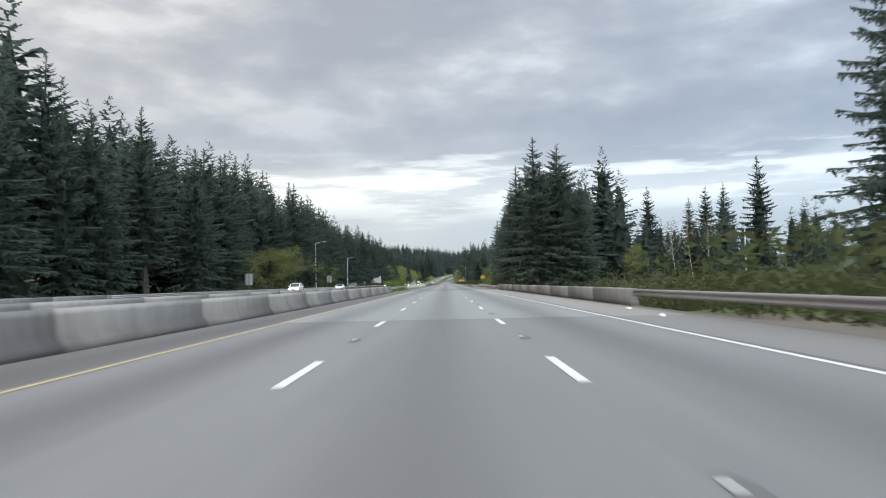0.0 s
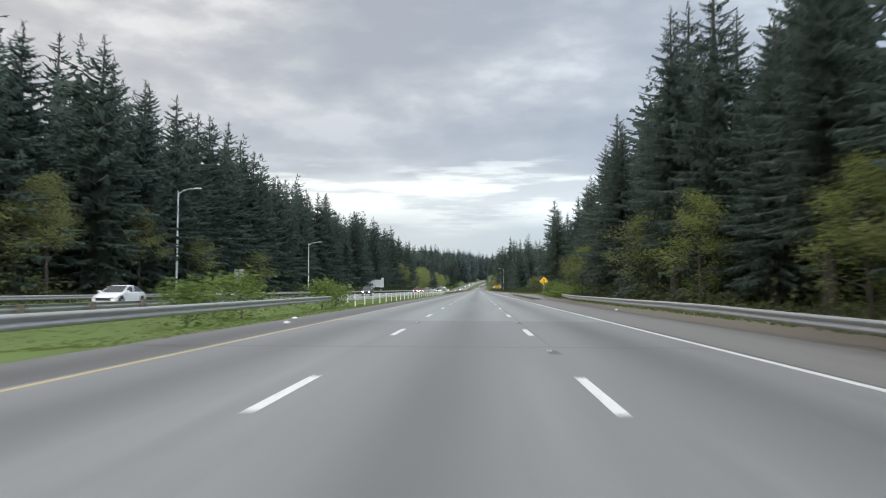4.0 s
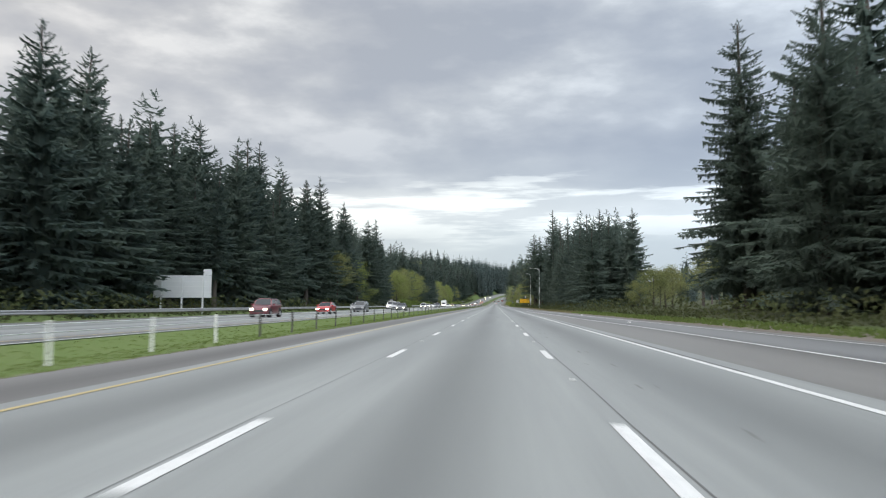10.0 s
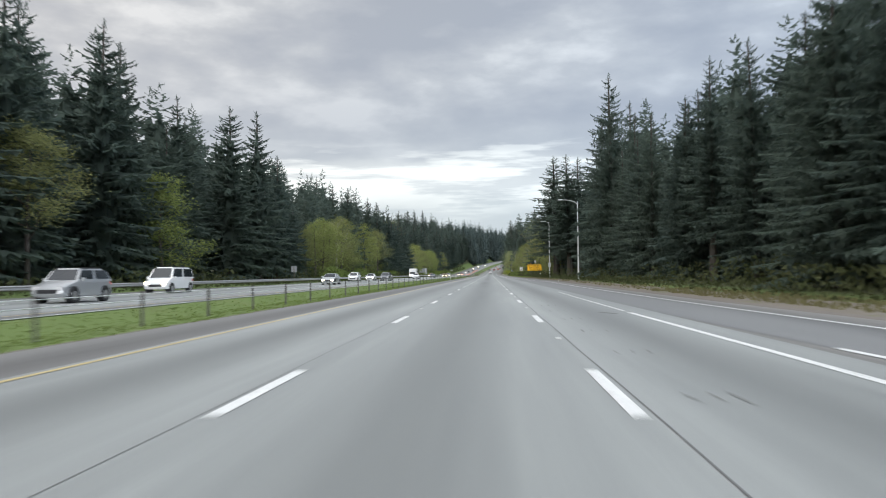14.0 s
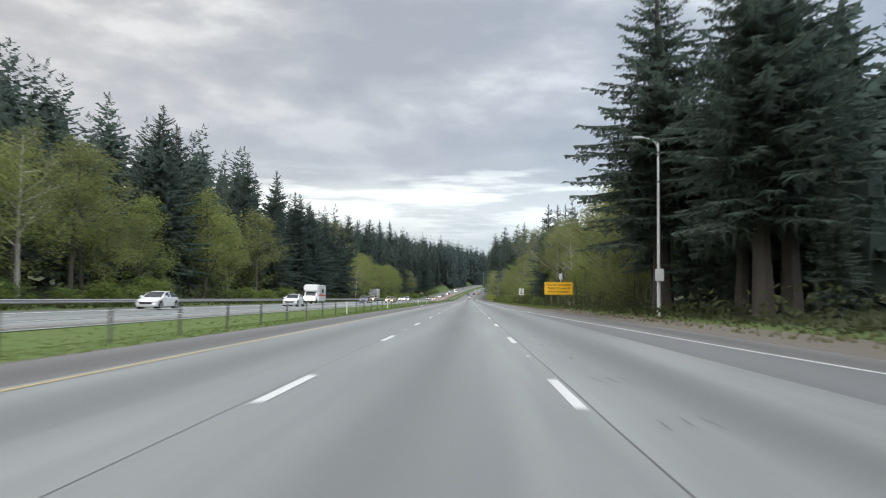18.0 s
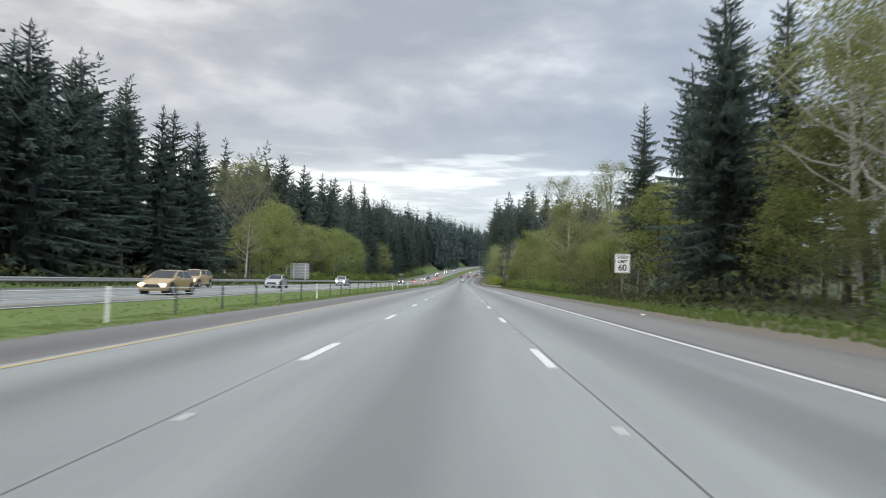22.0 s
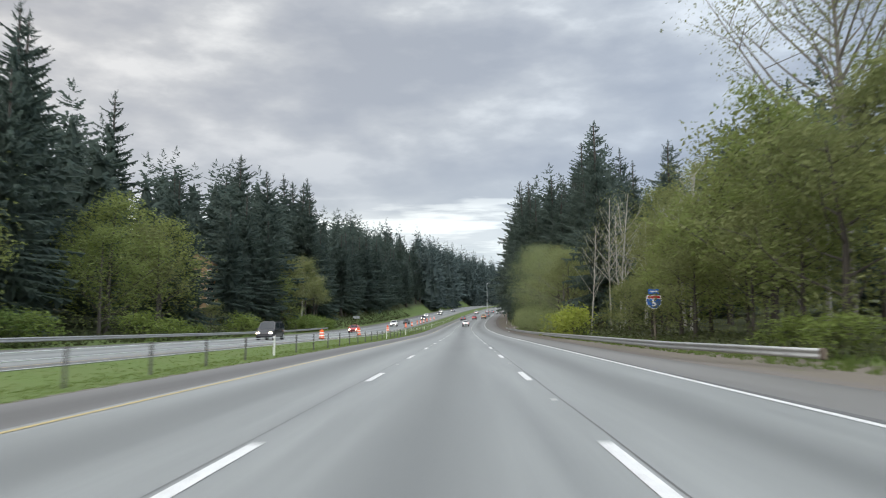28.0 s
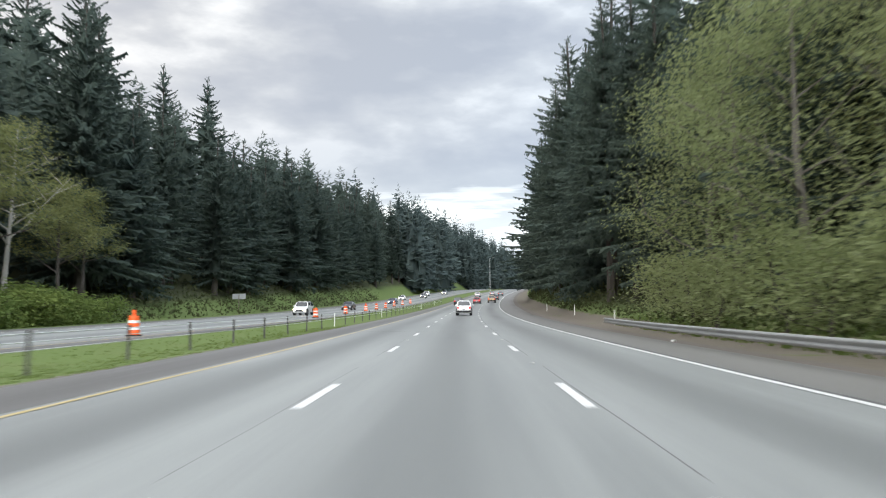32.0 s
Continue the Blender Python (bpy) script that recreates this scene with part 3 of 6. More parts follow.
# the grassy strip that parts the ramp from the shoulder, narrowing to a point
GORE_IN = [(214, 6.9), (257, 7.3), (275, 7.65), (289, 8.1), (304, 8.7)]
GORE_OUT = [(214, 8.1), (257, 8.55), (270, 8.9), (294, 9.0), (304, 8.8)]
tagged(strip("gore_strip", GORE_SOIL, lambda y: [(lerp(GORE_IN, y), 0.0), (lerp(GORE_IN, y) * 0.6 + lerp(GORE_OUT, y) * 0.4, 0.05), (lerp(GORE_OUT, y), 0.0)], ys(214, 304, 3), 0.003),
       "narrow strip of dirt and dry grass between shoulder and ramp", "verge", kind="structure")
arrow = arrays("lane_arrow", [at(6.1, 618.2, 0.007), at(6.3, 618.2, 0.007), at(6.3, 619.6, 0.007), at(6.55, 619.6, 0.007), at(6.2, 621.4, 0.007), at(5.85, 619.6, 0.007), at(6.1, 619.6, 0.007)],
               [(0, 1, 2, 3, 4, 5, 6)], WHITE_PAINT)
piece("lane_arrow", arrow, markings)
line("opposite_yellow_line", YELLOW_PAINT, -14.9, -120, 1700, 0.13, 20)
line("opposite_white_line", WHITE_PAINT, -25.8, -120, 1700, 0.14, 20)
for jx, jw in ((-2.04, 0.006), (1.9, 0.01)):
    strip("lane_joint", FAINT if jx < 0 else SEALANT, lambda y: [jx - jw + 0.01 * math.sin(y * 0.7), jx + jw + 0.01 * math.sin(y * 0.7)], ys(138, 1250, 3), 0.004, markings)
for jy in (24.6, 137.5, 36.0, 88.0, 196.0, 1003.0):
    strip("expansion_joint", SEALANT, lambda y: [-7.2, 0, 5.4], [jy - 0.05, jy + 0.05], 0.0045, markings)
dash = arrays("lane_dash", [(-0.075, 0, 0), (0.075, 0, 0), (0.075, 1.5, 0), (-0.075, 1.5, 0), (0.075, 3.05, 0), (-0.075, 3.05, 0)],
              [(0, 1, 2, 3), (3, 2, 4, 5)], WHITE_PAINT)
# bridge and approach: uneven restriped spacing between the marked starts; then a steady 12.3 m
starts = []
for a, b, k in ((-27.6, 9.0, 3), (9.0, 46.6, 3), (46.6, 73.0, 2), (73.0, 100.2, 2), (100.2, 129.0, 2), (129.0, 141.5, 1), (141.5, 222.2, 6)):
    starts += [a + (b - a) * i / k for i in range(k)]
DRIFT = [(222, 0.0), (382, 0.8), (444, 0.6), (530, 1.0), (616, 2.0), (678, 1.9), (924, 0.0)]
starts += [222.2 + 12.305 * k + lerp(DRIFT, 222.2 + 12.305 * k) for k in range(96)]
for y in starts:
    for x in (-1.9, 1.76):
        turn = -math.degrees(math.atan2(bend(y + 3) - bend(y), 3))
        tilt = math.degrees(math.atan2(rise(y + 3) - rise(y), 3))
        piece("lane_dash", dash, markings, Matrix.Translation(at(x, y, 0.007)) @ pose(0, 0, 0, tilt, 0, turn))
bm = boxed(-0.05, 0.05, -0.05, 0.05, 0, 0.012, 0.004)
cat_eye = bpy.data.meshes.new("reflector")
bm.to_mesh(cat_eye)
bm.free()
cat_eye.materials.append(WHITE_PAINT)
wear = arrays("worn_patch", [(-0.11, -0.5, 0), (0.11, -0.5, 0), (0.13, 0.3, 0), (0.05, 0.62, 0), (-0.09, 0.5, 0)], [(0, 1, 2, 3, 4)], SEALANT)
for k, y in enumerate(starts):
    for x in (-1.9, 1.76):
        if y < 1150 and (x > 0 or k % 2):
            piece("reflector", cat_eye, markings, pose(*at(x, y + 7.6, 0.006)))
            if y < 170:
                piece("worn_patch", wear, markings, pose(*at(x + 0.04, y + 7.3, 0.005), 0, 0, random.uniform(-4, 4)))
scar = arrays("scar", [(-0.02, -0.35, 0), (0.02, -0.35, 0), (0.035, 0.1, 0), (0.015, 0.4, 0), (-0.02, 0.3, 0)], [(0, 1, 2, 3, 4)], FAINT)
# short saw cuts across the slab joints of the outer lane
for j in range(84):
    for x in (2.4, 2.66, 2.91):
        if random.random() < 0.8:
            y = 244 + 4.2 * j + random.uniform(-0.15, 0.15)
            piece("scar", scar, markings, Matrix.Translation(at(x + random.uniform(-0.04, 0.04), y, 0.005)) @ pose(0, 0, 0, 0, 0, random.uniform(-6, 12)) @ Matrix.Scale(random.uniform(0.5, 1.0), 4))
for x, y, a in ((0.7, 375.6, 5), (6.04, 396.1, 40), (5.8, 388.9, 75), (6.45, 386.4, 80), (4.0, 448.3, 20), (8.5, 456, 70), (6.6, 291.8, 60)):
    piece("worn_patch", wear, markings, pose(*at(x, y, 0.005), 0, 0, a))
for y in starts[::2]:
    for x in (-18.5, -22.2):
        piece("lane_dash", dash, markings, pose(*at(x, y, 0.007)))

# ---- barriers and rails ----
jersey = [(-0.30, -0.08), (0.30, -0.08), (0.30, 0.07), (0.12, 0.33), (0.08, 0.86), (-0.08, 0.86), (-0.12, 0.33), (-0.30, 0.07)]
parapet = [(-0.2, -0.3), (0.22, -0.3), (0.22, 0.05), (0.12, 0.3), (0.1, 0.78), (-0.14, 0.78), (-0.2, 0.72)]
wbeam = [(0.0, 0.43), (0.03, 0.44), (0.08, 0.48), (0.08, 0.525), (0.015, 0.57), (0.015, 0.605), (0.08, 0.65), (0.08, 0.695), (0.03, 0.735), (0.0, 0.745),
         (-0.006, 0.735), (0.022, 0.722), (0.07, 0.688), (0.07, 0.657), (0.005, 0.612), (0.005, 0.563), (0.07, 0.518), (0.07, 0.487), (0.022, 0.452), (-0.006, 0.44)]


def flip(p, s):
    return [(dx * s, dz) for dx, dz in p]


def concrete_barrier(name, label, profile, x, y0, y1):
    t = thing(name, label, "barrier", m=None)
    y = y0
    while y < y1 - 0.5:
        e = min(y + 9.0, y1)
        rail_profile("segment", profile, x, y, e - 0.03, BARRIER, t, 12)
        y = e
    return t


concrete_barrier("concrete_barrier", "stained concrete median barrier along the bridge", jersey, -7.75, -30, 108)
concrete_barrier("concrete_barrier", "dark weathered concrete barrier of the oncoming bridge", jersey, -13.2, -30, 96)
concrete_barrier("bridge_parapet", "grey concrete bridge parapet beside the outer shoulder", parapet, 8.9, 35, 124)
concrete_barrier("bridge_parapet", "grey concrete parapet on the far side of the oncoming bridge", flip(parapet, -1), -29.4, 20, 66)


def guard_rail(label, x, y0, y1, side, post=WOOD, gap=1.9, steel=STEEL, sink=0.0):
    """A W-beam rail on posts; side is the direction in which its face looks."""
    t = thing("guard_rail", label, "guard rail")
    xf = x if callable(x) else (lambda y: x)
    sunk = sink if callable(sink) else (lambda y: sink)
    rail_profile("beam", flip(wbeam, side), xf, y0, y1, steel, t, 6, drop=sunk)
    bm = boxed(-0.075, 0.075, -0.1, 0.1, -0.5, 0.74, bevel=0.01)
    me = bpy.data.meshes.new("post")
    bm.to_mesh(me)
    bm.free()
    me.materials.append(post)
    n = int((y1 - y0) / gap)
    for i in range(n + 1):
        y = y0 + 0.3 + i * (y1 - y0 - 0.6) / n
        piece("post", me, t, pose(*at(xf(y) - side * 0.1, y, -sunk(y))))
    bm = bmesh.new()
    piece("end_shoe", bpy.data.meshes.new("end_shoe"), t)
    t.children[-1].data.materials.append(steel)
    box(bm, -0.06, 0.06, -0.25, 0.02, 0.42, 0.76, 0.02)
    bm.to_mesh(t.children[-1].data)
    bm.free()
    t.children[-1].matrix_basis = pose(*at(xf(y0), y0, -sunk(y0)))
    return t


guard_rail("three-ripple steel guard rail on timber posts before the bridge", 8.9, -20, 35, -1, steel=OLD_STEEL)
guard_rail("silver steel guard rail on timber posts along the outer shoulder", lambda y: lerp([(124, 8.9), (160, 8.2), (190, 8.6), (214, 10.6)], y), 124.1, 214, -1, sink=lambda y: lerp([(126, 0.02), (131, 0.16), (137, 0.16), (150, 0.02)], y))
guard_rail("silver steel guard rail at the grassy median after the bridge", lambda y: lerp([(108, -7.75), (135, -8.1), (172, -9.6)], y), 108.1, 172, 1)
guard_rail("pale steel guard rail on timber posts beside the oncoming lanes", lambda y: lerp([(96, -13.2), (175, -12.6)], y), 96, 178, -1, gap=3.8)
guard_rail("long steel guard rail beyond the oncoming lanes", -29.7, 66, 560, 1, gap=3.9, post=DARK_STEEL)
guard_rail("long steel guard rail beyond the oncoming lanes", -29.7, 575, 1010, 1, gap=3.9, post=DARK_STEEL)
guard_rail("weathered steel guard rail on posts beside the outer shoulder", lambda y: lerp([(868, 10.8), (880, 9.3), (1000, 9.1), (1012, 9.4)], y), 868, 1012, -1, sink=0.26)

cable_barrier = thing("cable_barrier", "steel cable barrier on thin posts in the grassy median", "cable barrier")
CABLE_X, C0, C1 = -9.05, 178.0, 1150.0
for k, zz in enumerate((0.40, 0.58, 0.76)):
    r = 0.012
    rail_profile("cable", [(r * math.cos(a), zz + r * math.sin(a)) for a in (0.3, 1.87, 3.44, 5.01)], CABLE_X, C0, C1, DULL_STEEL, cable_barrier, 25)
posts = {}
for nm, mt, w in (("white", POST_WHITE, 0.038), ("dark", DARK_STEEL, 0.036)):
    bm = boxed(-w, w, -0.03, 0.03, -0.5, 1.03, bevel=0.008)
    box(bm, -w - 0.006, w + 0.006, -0.036, 0.036, 0.99, 1.04, 0.006)
    me = bpy.data.meshes.new("post")
    bm.to_mesh(me)
    bm.free()
    me.materials.append(mt)
    posts[nm] = me
y, k = C0 + 1, 0
while y < C1:
    white = y < 330 or (k % 17 in (3, 9) and y > 600)
    piece("post", posts["white" if white else "dark"], cable_barrier, pose(*at(CABLE_X, y, -0.2), 0, random.uniform(-1.5, 1.5), 0))
    y += 4.85
    k += 1


# ---- trees ----
def conifer_arrays(seed, h, r, base, whorls, per, segs, ragged=0.25, spray=1.0, core=0.5, curtain=True):
    """A fir crown: uneven tiers of drooping branches, feathered with swept sprays, round a dense core."""
    rg = random.Random(seed)
    verts, faces = [], []

    def tri(a, b, c):
        n = len(verts)
        verts.extend((a, b, c))
        faces.append((n, n + 1, n + 2))

    def reach(q):
        return r * 1.1 * (1 - q) ** 0.76 * (0.7 + 0.3 * min(1, q * 5)) + 0.22

    gap = (1 - base) * h / whorls
    for i in range(whorls):
        f = (i + rg.uniform(0, 0.9)) / whorls
        z = base * h + (1 - base) * h * f ** 0.92
        q = (z / h - base) / (1 - base)
        ln = reach(q)
        n = max(3, round(per * (0.55 + 0.45 * (1 - q))))
        off = rg.uniform(0, 6.28)
        for b in range(n):
            az = off + 6.283 * (b + rg.uniform(-0.35, 0.35)) / n
            l = ln * rg.uniform(1 - 1.7 * ragged, 1 + ragged)
            droop = l * (0.30 * (1 - q) - 0.38 * q) + rg.uniform(-0.15, 0.25)
            ca, sa = math.cos(az), math.sin(az)
            side = Vector((-sa, ca, 0))
            dz = rg.uniform(-0.7, 0.7) * gap

            def spine(t):
                return Vector((ca * l * t, sa * l * t, z + dz - droop * t ** 1.5 + 0.06 * l * t ** 4))
            step = 0.85 / segs
            for s in range(segs):
                t0 = 0.15 + s * step
                p0, p1 = spine(max(0.0, t0 - 0.25 * step)), spine(t0 + 1.25 * step)
                fw = p1 - p0
                wd = spray * min(l, 3.4) * (0.30 * (1 - t0) + 0.09) * rg.uniform(0.55, 1.4)
                hang = Vector((0, 0, -wd * rg.uniform(0.2, 0.8)))
                tri(p0, p1, p0 + fw * rg.uniform(0.6, 1.2) + side * wd + hang)
                tri(p1, p0, p0 + fw * rg.uniform(0.6, 1.2) - side * wd + hang)
                if curtain:
                    tri(p0, p1, p0 + fw * rg.uniform(0.3, 0.9) + side * wd * rg.uniform(-0.5, 0.5) + hang * 2.2)
    for b in range(5):
        az = b * 1.2566
        tri(Vector((0.05 * math.cos(az), 0.05 * math.sin(az), h - 0.2)), Vector((0, 0, h + 0.35)),
            Vector((0.3 * math.cos(az + 0.5), 0.3 * math.sin(az + 0.5), h - 0.9)))
    if core:
        rings = []
        for k in range(5):
            q = 0.17 * k
            rings.append([Vector((math.cos(a) * core * (1 - 0.5 * q) * reach(q) * rg.uniform(0.5, 1.15), math.sin(a) * core * (1 - 0.5 * q) * reach(q) * rg.uniform(0.5, 1.15),
                                  h * (base + 0.02 + (1 - base) * q) - rg.uniform(0, 0.8))) for a in (6.283 * j / 7 for j in range(7))])
        for r0, r1 in zip(rings, rings[1:]):
            for j in range(7):
                tri(r0[j], r0[(j + 1) % 7], r1[j])
                tri(r0[(j + 1) % 7], r1[(j + 1) % 7], r1[j])
        for j in range(7):
            tri(rings[-1][j], rings[-1][(j + 1) % 7], Vector((0, 0, h * 0.86)))
    return np.array([tuple(v) for v in verts], np.float32), np.array(faces, np.int32)


def trunk_mesh(h, r, seed, material=BARK):
    rg = random.Random(seed)
    bm = bmesh.new()
    pts = [(rg.uniform(-0.1, 0.1) * (i > 0), rg.uniform(-0.1, 0.1) * (i > 0), -0.8 + (h * 0.985 + 0.8) * i / 6) for i in range(7)]
    tube(bm, pts, [r * (1.25 if i == 0 else 1) * (1 - 0.15 * i) + 0.02 for i in range(7)], 7)
    me = bpy.data.meshes.new("trunk")
    bm.to_mesh(me)
    bm.free()
    me.materials.append(material)
    return me


def limbs(rg, h, spread, trunk_r, forks, fork_z=0.3, reach=1.0, lift=0.0):
    """Trunk and limbs of a broadleaf tree: the mesh, and the points where its leaves hang."""
    bm = bmesh.new()
    top = Vector((rg.uniform(-0.5, 0.5), rg.uniform(-0.5, 0.5), h * 0.93))
    mid = Vector((rg.uniform(-0.3, 0.3), rg.uniform(-0.3, 0.3), h * 0.45))
    tube(bm, [(0, 0, -0.6), (0, 0, 0.4), mid, top], [trunk_r * 1.3, trunk_r, trunk_r * 0.6, 0.03], 7)
    tips = [top]
    for k in range(forks):
        f = fork_z + (0.92 - fork_z) * (k + rg.random()) / forks
        p = Vector((0, 0, 0)).lerp(mid, f / 0.45) if f < 0.45 else mid.lerp(top, (f - 0.45) / 0.48)
        az = k * 2.4 + rg.uniform(-0.5, 0.5)
        q = (f - fork_z) / (0.92 - fork_z)
        l = spread * (1 - 0.75 * q ** 1.5) * rg.uniform(0.7, 1.1) * reach
        end = p + Vector((math.cos(az) * l, math.sin(az) * l, min(l * rg.uniform(0.45 + lift, 1.0 + lift), h - p.z)))
        bow = p.lerp(end, 0.5) + Vector((rg.uniform(-0.3, 0.3), rg.uniform(-0.3, 0.3), -0.08 * l))
        rr = trunk_r * (0.42 - 0.25 * q)
        tube(bm, [p, bow, end], [rr, rr * 0.55, 0.015], 5)
        tips += [end, bow.lerp(end, 0.5)]
        for j in range(3):
            s = bow.lerp(end, 0.15 + 0.28 * j)
            e2 = s + Vector((rg.uniform(-1, 1), rg.uniform(-1, 1), rg.uniform(0.2, 1.1))) * l * 0.42
            tube(bm, [s, e2], [rr * 0.35, 0.01], 3)
            tips += [e2, s.lerp(e2, 0.6)]
    me = bpy.data.meshes.new("trunk")
    bm.to_mesh(me)
    bm.free()
    return me, tips


def leaf_arrays(rg, tips, count, size, puff):
    """Loose clumps of small leaves round the limb ends."""
    verts, faces = [], []
    for i in range(count):
        p = tips[i % len(tips)] + Vector((rg.gauss(0, puff), rg.gauss(0, puff), rg.gauss(0, puff * 0.8)))
        a = Vector((rg.uniform(-1, 1), rg.uniform(-1, 1), rg.uniform(-0.7, 0.7))).normalized()
        b = a.cross(Vector((rg.uniform(-1, 1), rg.uniform(-1, 1), rg.uniform(-1, 1)))).normalized()
        s = size * rg.uniform(0.6, 1.5)
        n = len(verts)
        verts += [tuple(p - a * s), tuple(p + b * s * 0.8), tuple(p + a * s)]
        faces += [(n, n + 1, n + 2)]
    return np.array(verts, np.float32), np.array(faces, np.int32)


FIR_FORMS = [(27, 5.4, 0.05, 33, 9), (30, 5.0, 0.09, 36, 9), (25, 5.8, 0.04, 32, 10), (32, 4.7, 0.2, 34, 9), (22, 5.2, 0.03, 30, 9), (28, 4.0, 0.30, 30, 8), (24, 4.2, 0.06, 32, 8)]
FIRS, NEAR_FIRS = [], []
for k, (h, r, base, wh, per) in enumerate(FIR_FORMS):
    v, f = conifer_arrays(100 + k, h, r, base, round(wh * 1.1), per + 2, 7, 0.3 if k != 5 else 0.42, 0.74, 0.36 if k != 5 else 0.0)
    trunk = trunk_mesh(h, 0.30 + 0.006 * h, 200 + k)
    FIRS.append((h, arrays("crown", v, f, DENSE_FIR), trunk))
    v, f = conifer_arrays(150 + k, h, r, base, round(wh * 1.2), per + 1, 9, 0.3 if k != 5 else 0.42, 0.95, 0.34 if k != 5 else 0.0)
    NEAR_FIRS.append((h, arrays("crown", v, f, FIR), trunk))

BROAD = []
for k, (h, sp, n, sz, puff, mat, bark, forks) in enumerate([
        (14, 4.6, 7000, 0.135, 0.6, SPRING, BARK, 15), (16, 4.2, 6800, 0.13, 0.62, OLIVE, BARK, 16), (12, 4.8, 7000, 0.13, 0.62, SPRING, BARK, 14),
        (17, 4.6, 3600, 0.11, 0.55, OLIVE, PALE_BARK, 18), (15, 2.6, 420, 0.09, 0.5, OLIVE, PALE_BARK, 20), (9, 4.0, 5600, 0.125, 0.58, OLIVE, BARK, 12),
        (14, 4.8, 15000, 0.078, 0.72, FRESH, GREY_BARK, 17), (24, 6.6, 9000, 0.09, 0.5, OLIVE, GREY_BARK, 34)]):
    rg = random.Random(300 + k)
    tm, tips = limbs(rg, h, sp, (0.2 + 0.006 * h) * (0.36 if k == 4 else 0.8 if k == 7 else 0.75), forks, 0.12 if k in (0, 2, 5, 6) else 0.28, 1.0, 0.8 if k == 7 else 0.7 if k == 4 else 0.0)
    tm.materials.append(bark)
    low = [Vector((rg.uniform(-sp, sp) * 0.7, rg.uniform(-sp, sp) * 0.7, h * rg.uniform(0.04 if k == 6 else 0.12, 0.4))) for _ in range(30 if k == 6 else 14)] if k in (0, 2, 5, 6) else []
    v, f = leaf_arrays(rg, tips + low, n, sz, puff)
    BROAD.append((h, arrays("crown", v, f, mat), tm))

SHRUBS = []
for k in range(5):
    rg = random.Random(400 + k)
    tm, tips = limbs(rg, 2.6, 1.7, 0.05, 9, 0.05)
    tm.materials.append(BARK)
    low = [Vector((rg.uniform(-1.7, 1.7), rg.uniform(-1.7, 1.7), rg.uniform(0.1, 1.5))) for _ in range(20)]
    v, f = leaf_arrays(rg, tips + low, 3600 if k == 4 else 1300, 0.062 if k == 4 else 0.13, 0.4)
    SHRUBS.append((2.6, arrays("foliage", v, f, YELLOW_BUSH if k == 3 else FRESH if k == 4 else BUSH), tm))

FIR_LABELS = ("tall dark green fir tree at the forest edge", "slender dark fir tree among the woods", "broad dark fir tree with low drooping branches",
              "tall fir tree with a bare lower trunk", "bushy dark green fir tree", "thin fir tree with an open crown", "narrow dark fir tree")
BROAD_LABELS = ("broadleaf tree in fresh yellow-green leaf", "olive-green broadleaf tree in early leaf", "round broadleaf tree in light green leaf",
                "pale-barked tree with thin new leaves", "nearly bare pale alder trunk", "low spreading olive-green tree", "leafy light green broadleaf tree overhanging the verge",
                "large open-crowned tree with fine branches and thin new leaves")


def ground_z(x, y):
    """Height of the ground at metres across and along."""
    e = ground_edges(y)
    for (a, za), (b, zb) in zip(e, e[1:]):
        if a <= x <= b:
            return za + (zb - za) * (x - a) / (b - a)
    return 0.0


def plant(kind, lib, k, x, y, h, label, category, group, width=1.0, crown="crown"):
    h0, cm, tm = lib[k]
    t = thing(kind, label, category, group)
    bx, by, bz = at(x, y, ground_z(x, y))
    s = h / h0
    lean = 0.09 if kind == "broadleaf_tree" and k == 4 else 0.02
    t.matrix_basis = Matrix.LocRotScale((bx, by, bz), Euler((random.uniform(-lean, lean), random.uniform(-lean, lean), random.uniform(0, 6.28))), (s * width, s * width, s))
    piece("trunk", tm, t)
    piece(crown, cm, t)
    return t


def fir(x, y, h, k=None, width=1.0):
    k = random.choice((0, 1, 2, 3, 4, 6)) if k is None else k
    return plant("fir_tree", NEAR_FIRS if 0 < x < 37 and y < 1100 else FIRS, k, x, y, h, FIR_LABELS[k], "fir tree", "roadside fir trees", width)


def broad(x, y, h, k=None, width=1.0):
    k = random.choice((0, 1, 2)) if k is None else k
    return plant("broadleaf_tree", BROAD, k, x, y, h, BROAD_LABELS[k], "broadleaf tree", "roadside broadleaf trees", width)


def shrub(x, y, h, k=None, width=1.0):
    k = random.choice((0, 1, 2)) if k is None else k
    return plant("shrub", SHRUBS, k, x, y, h, "bright yellow-green shrub behind the guard rail" if k == 3 else "leafy green shrub on the verge", "shrub", "roadside shrubs", width, "foliage")


random.seed(11)
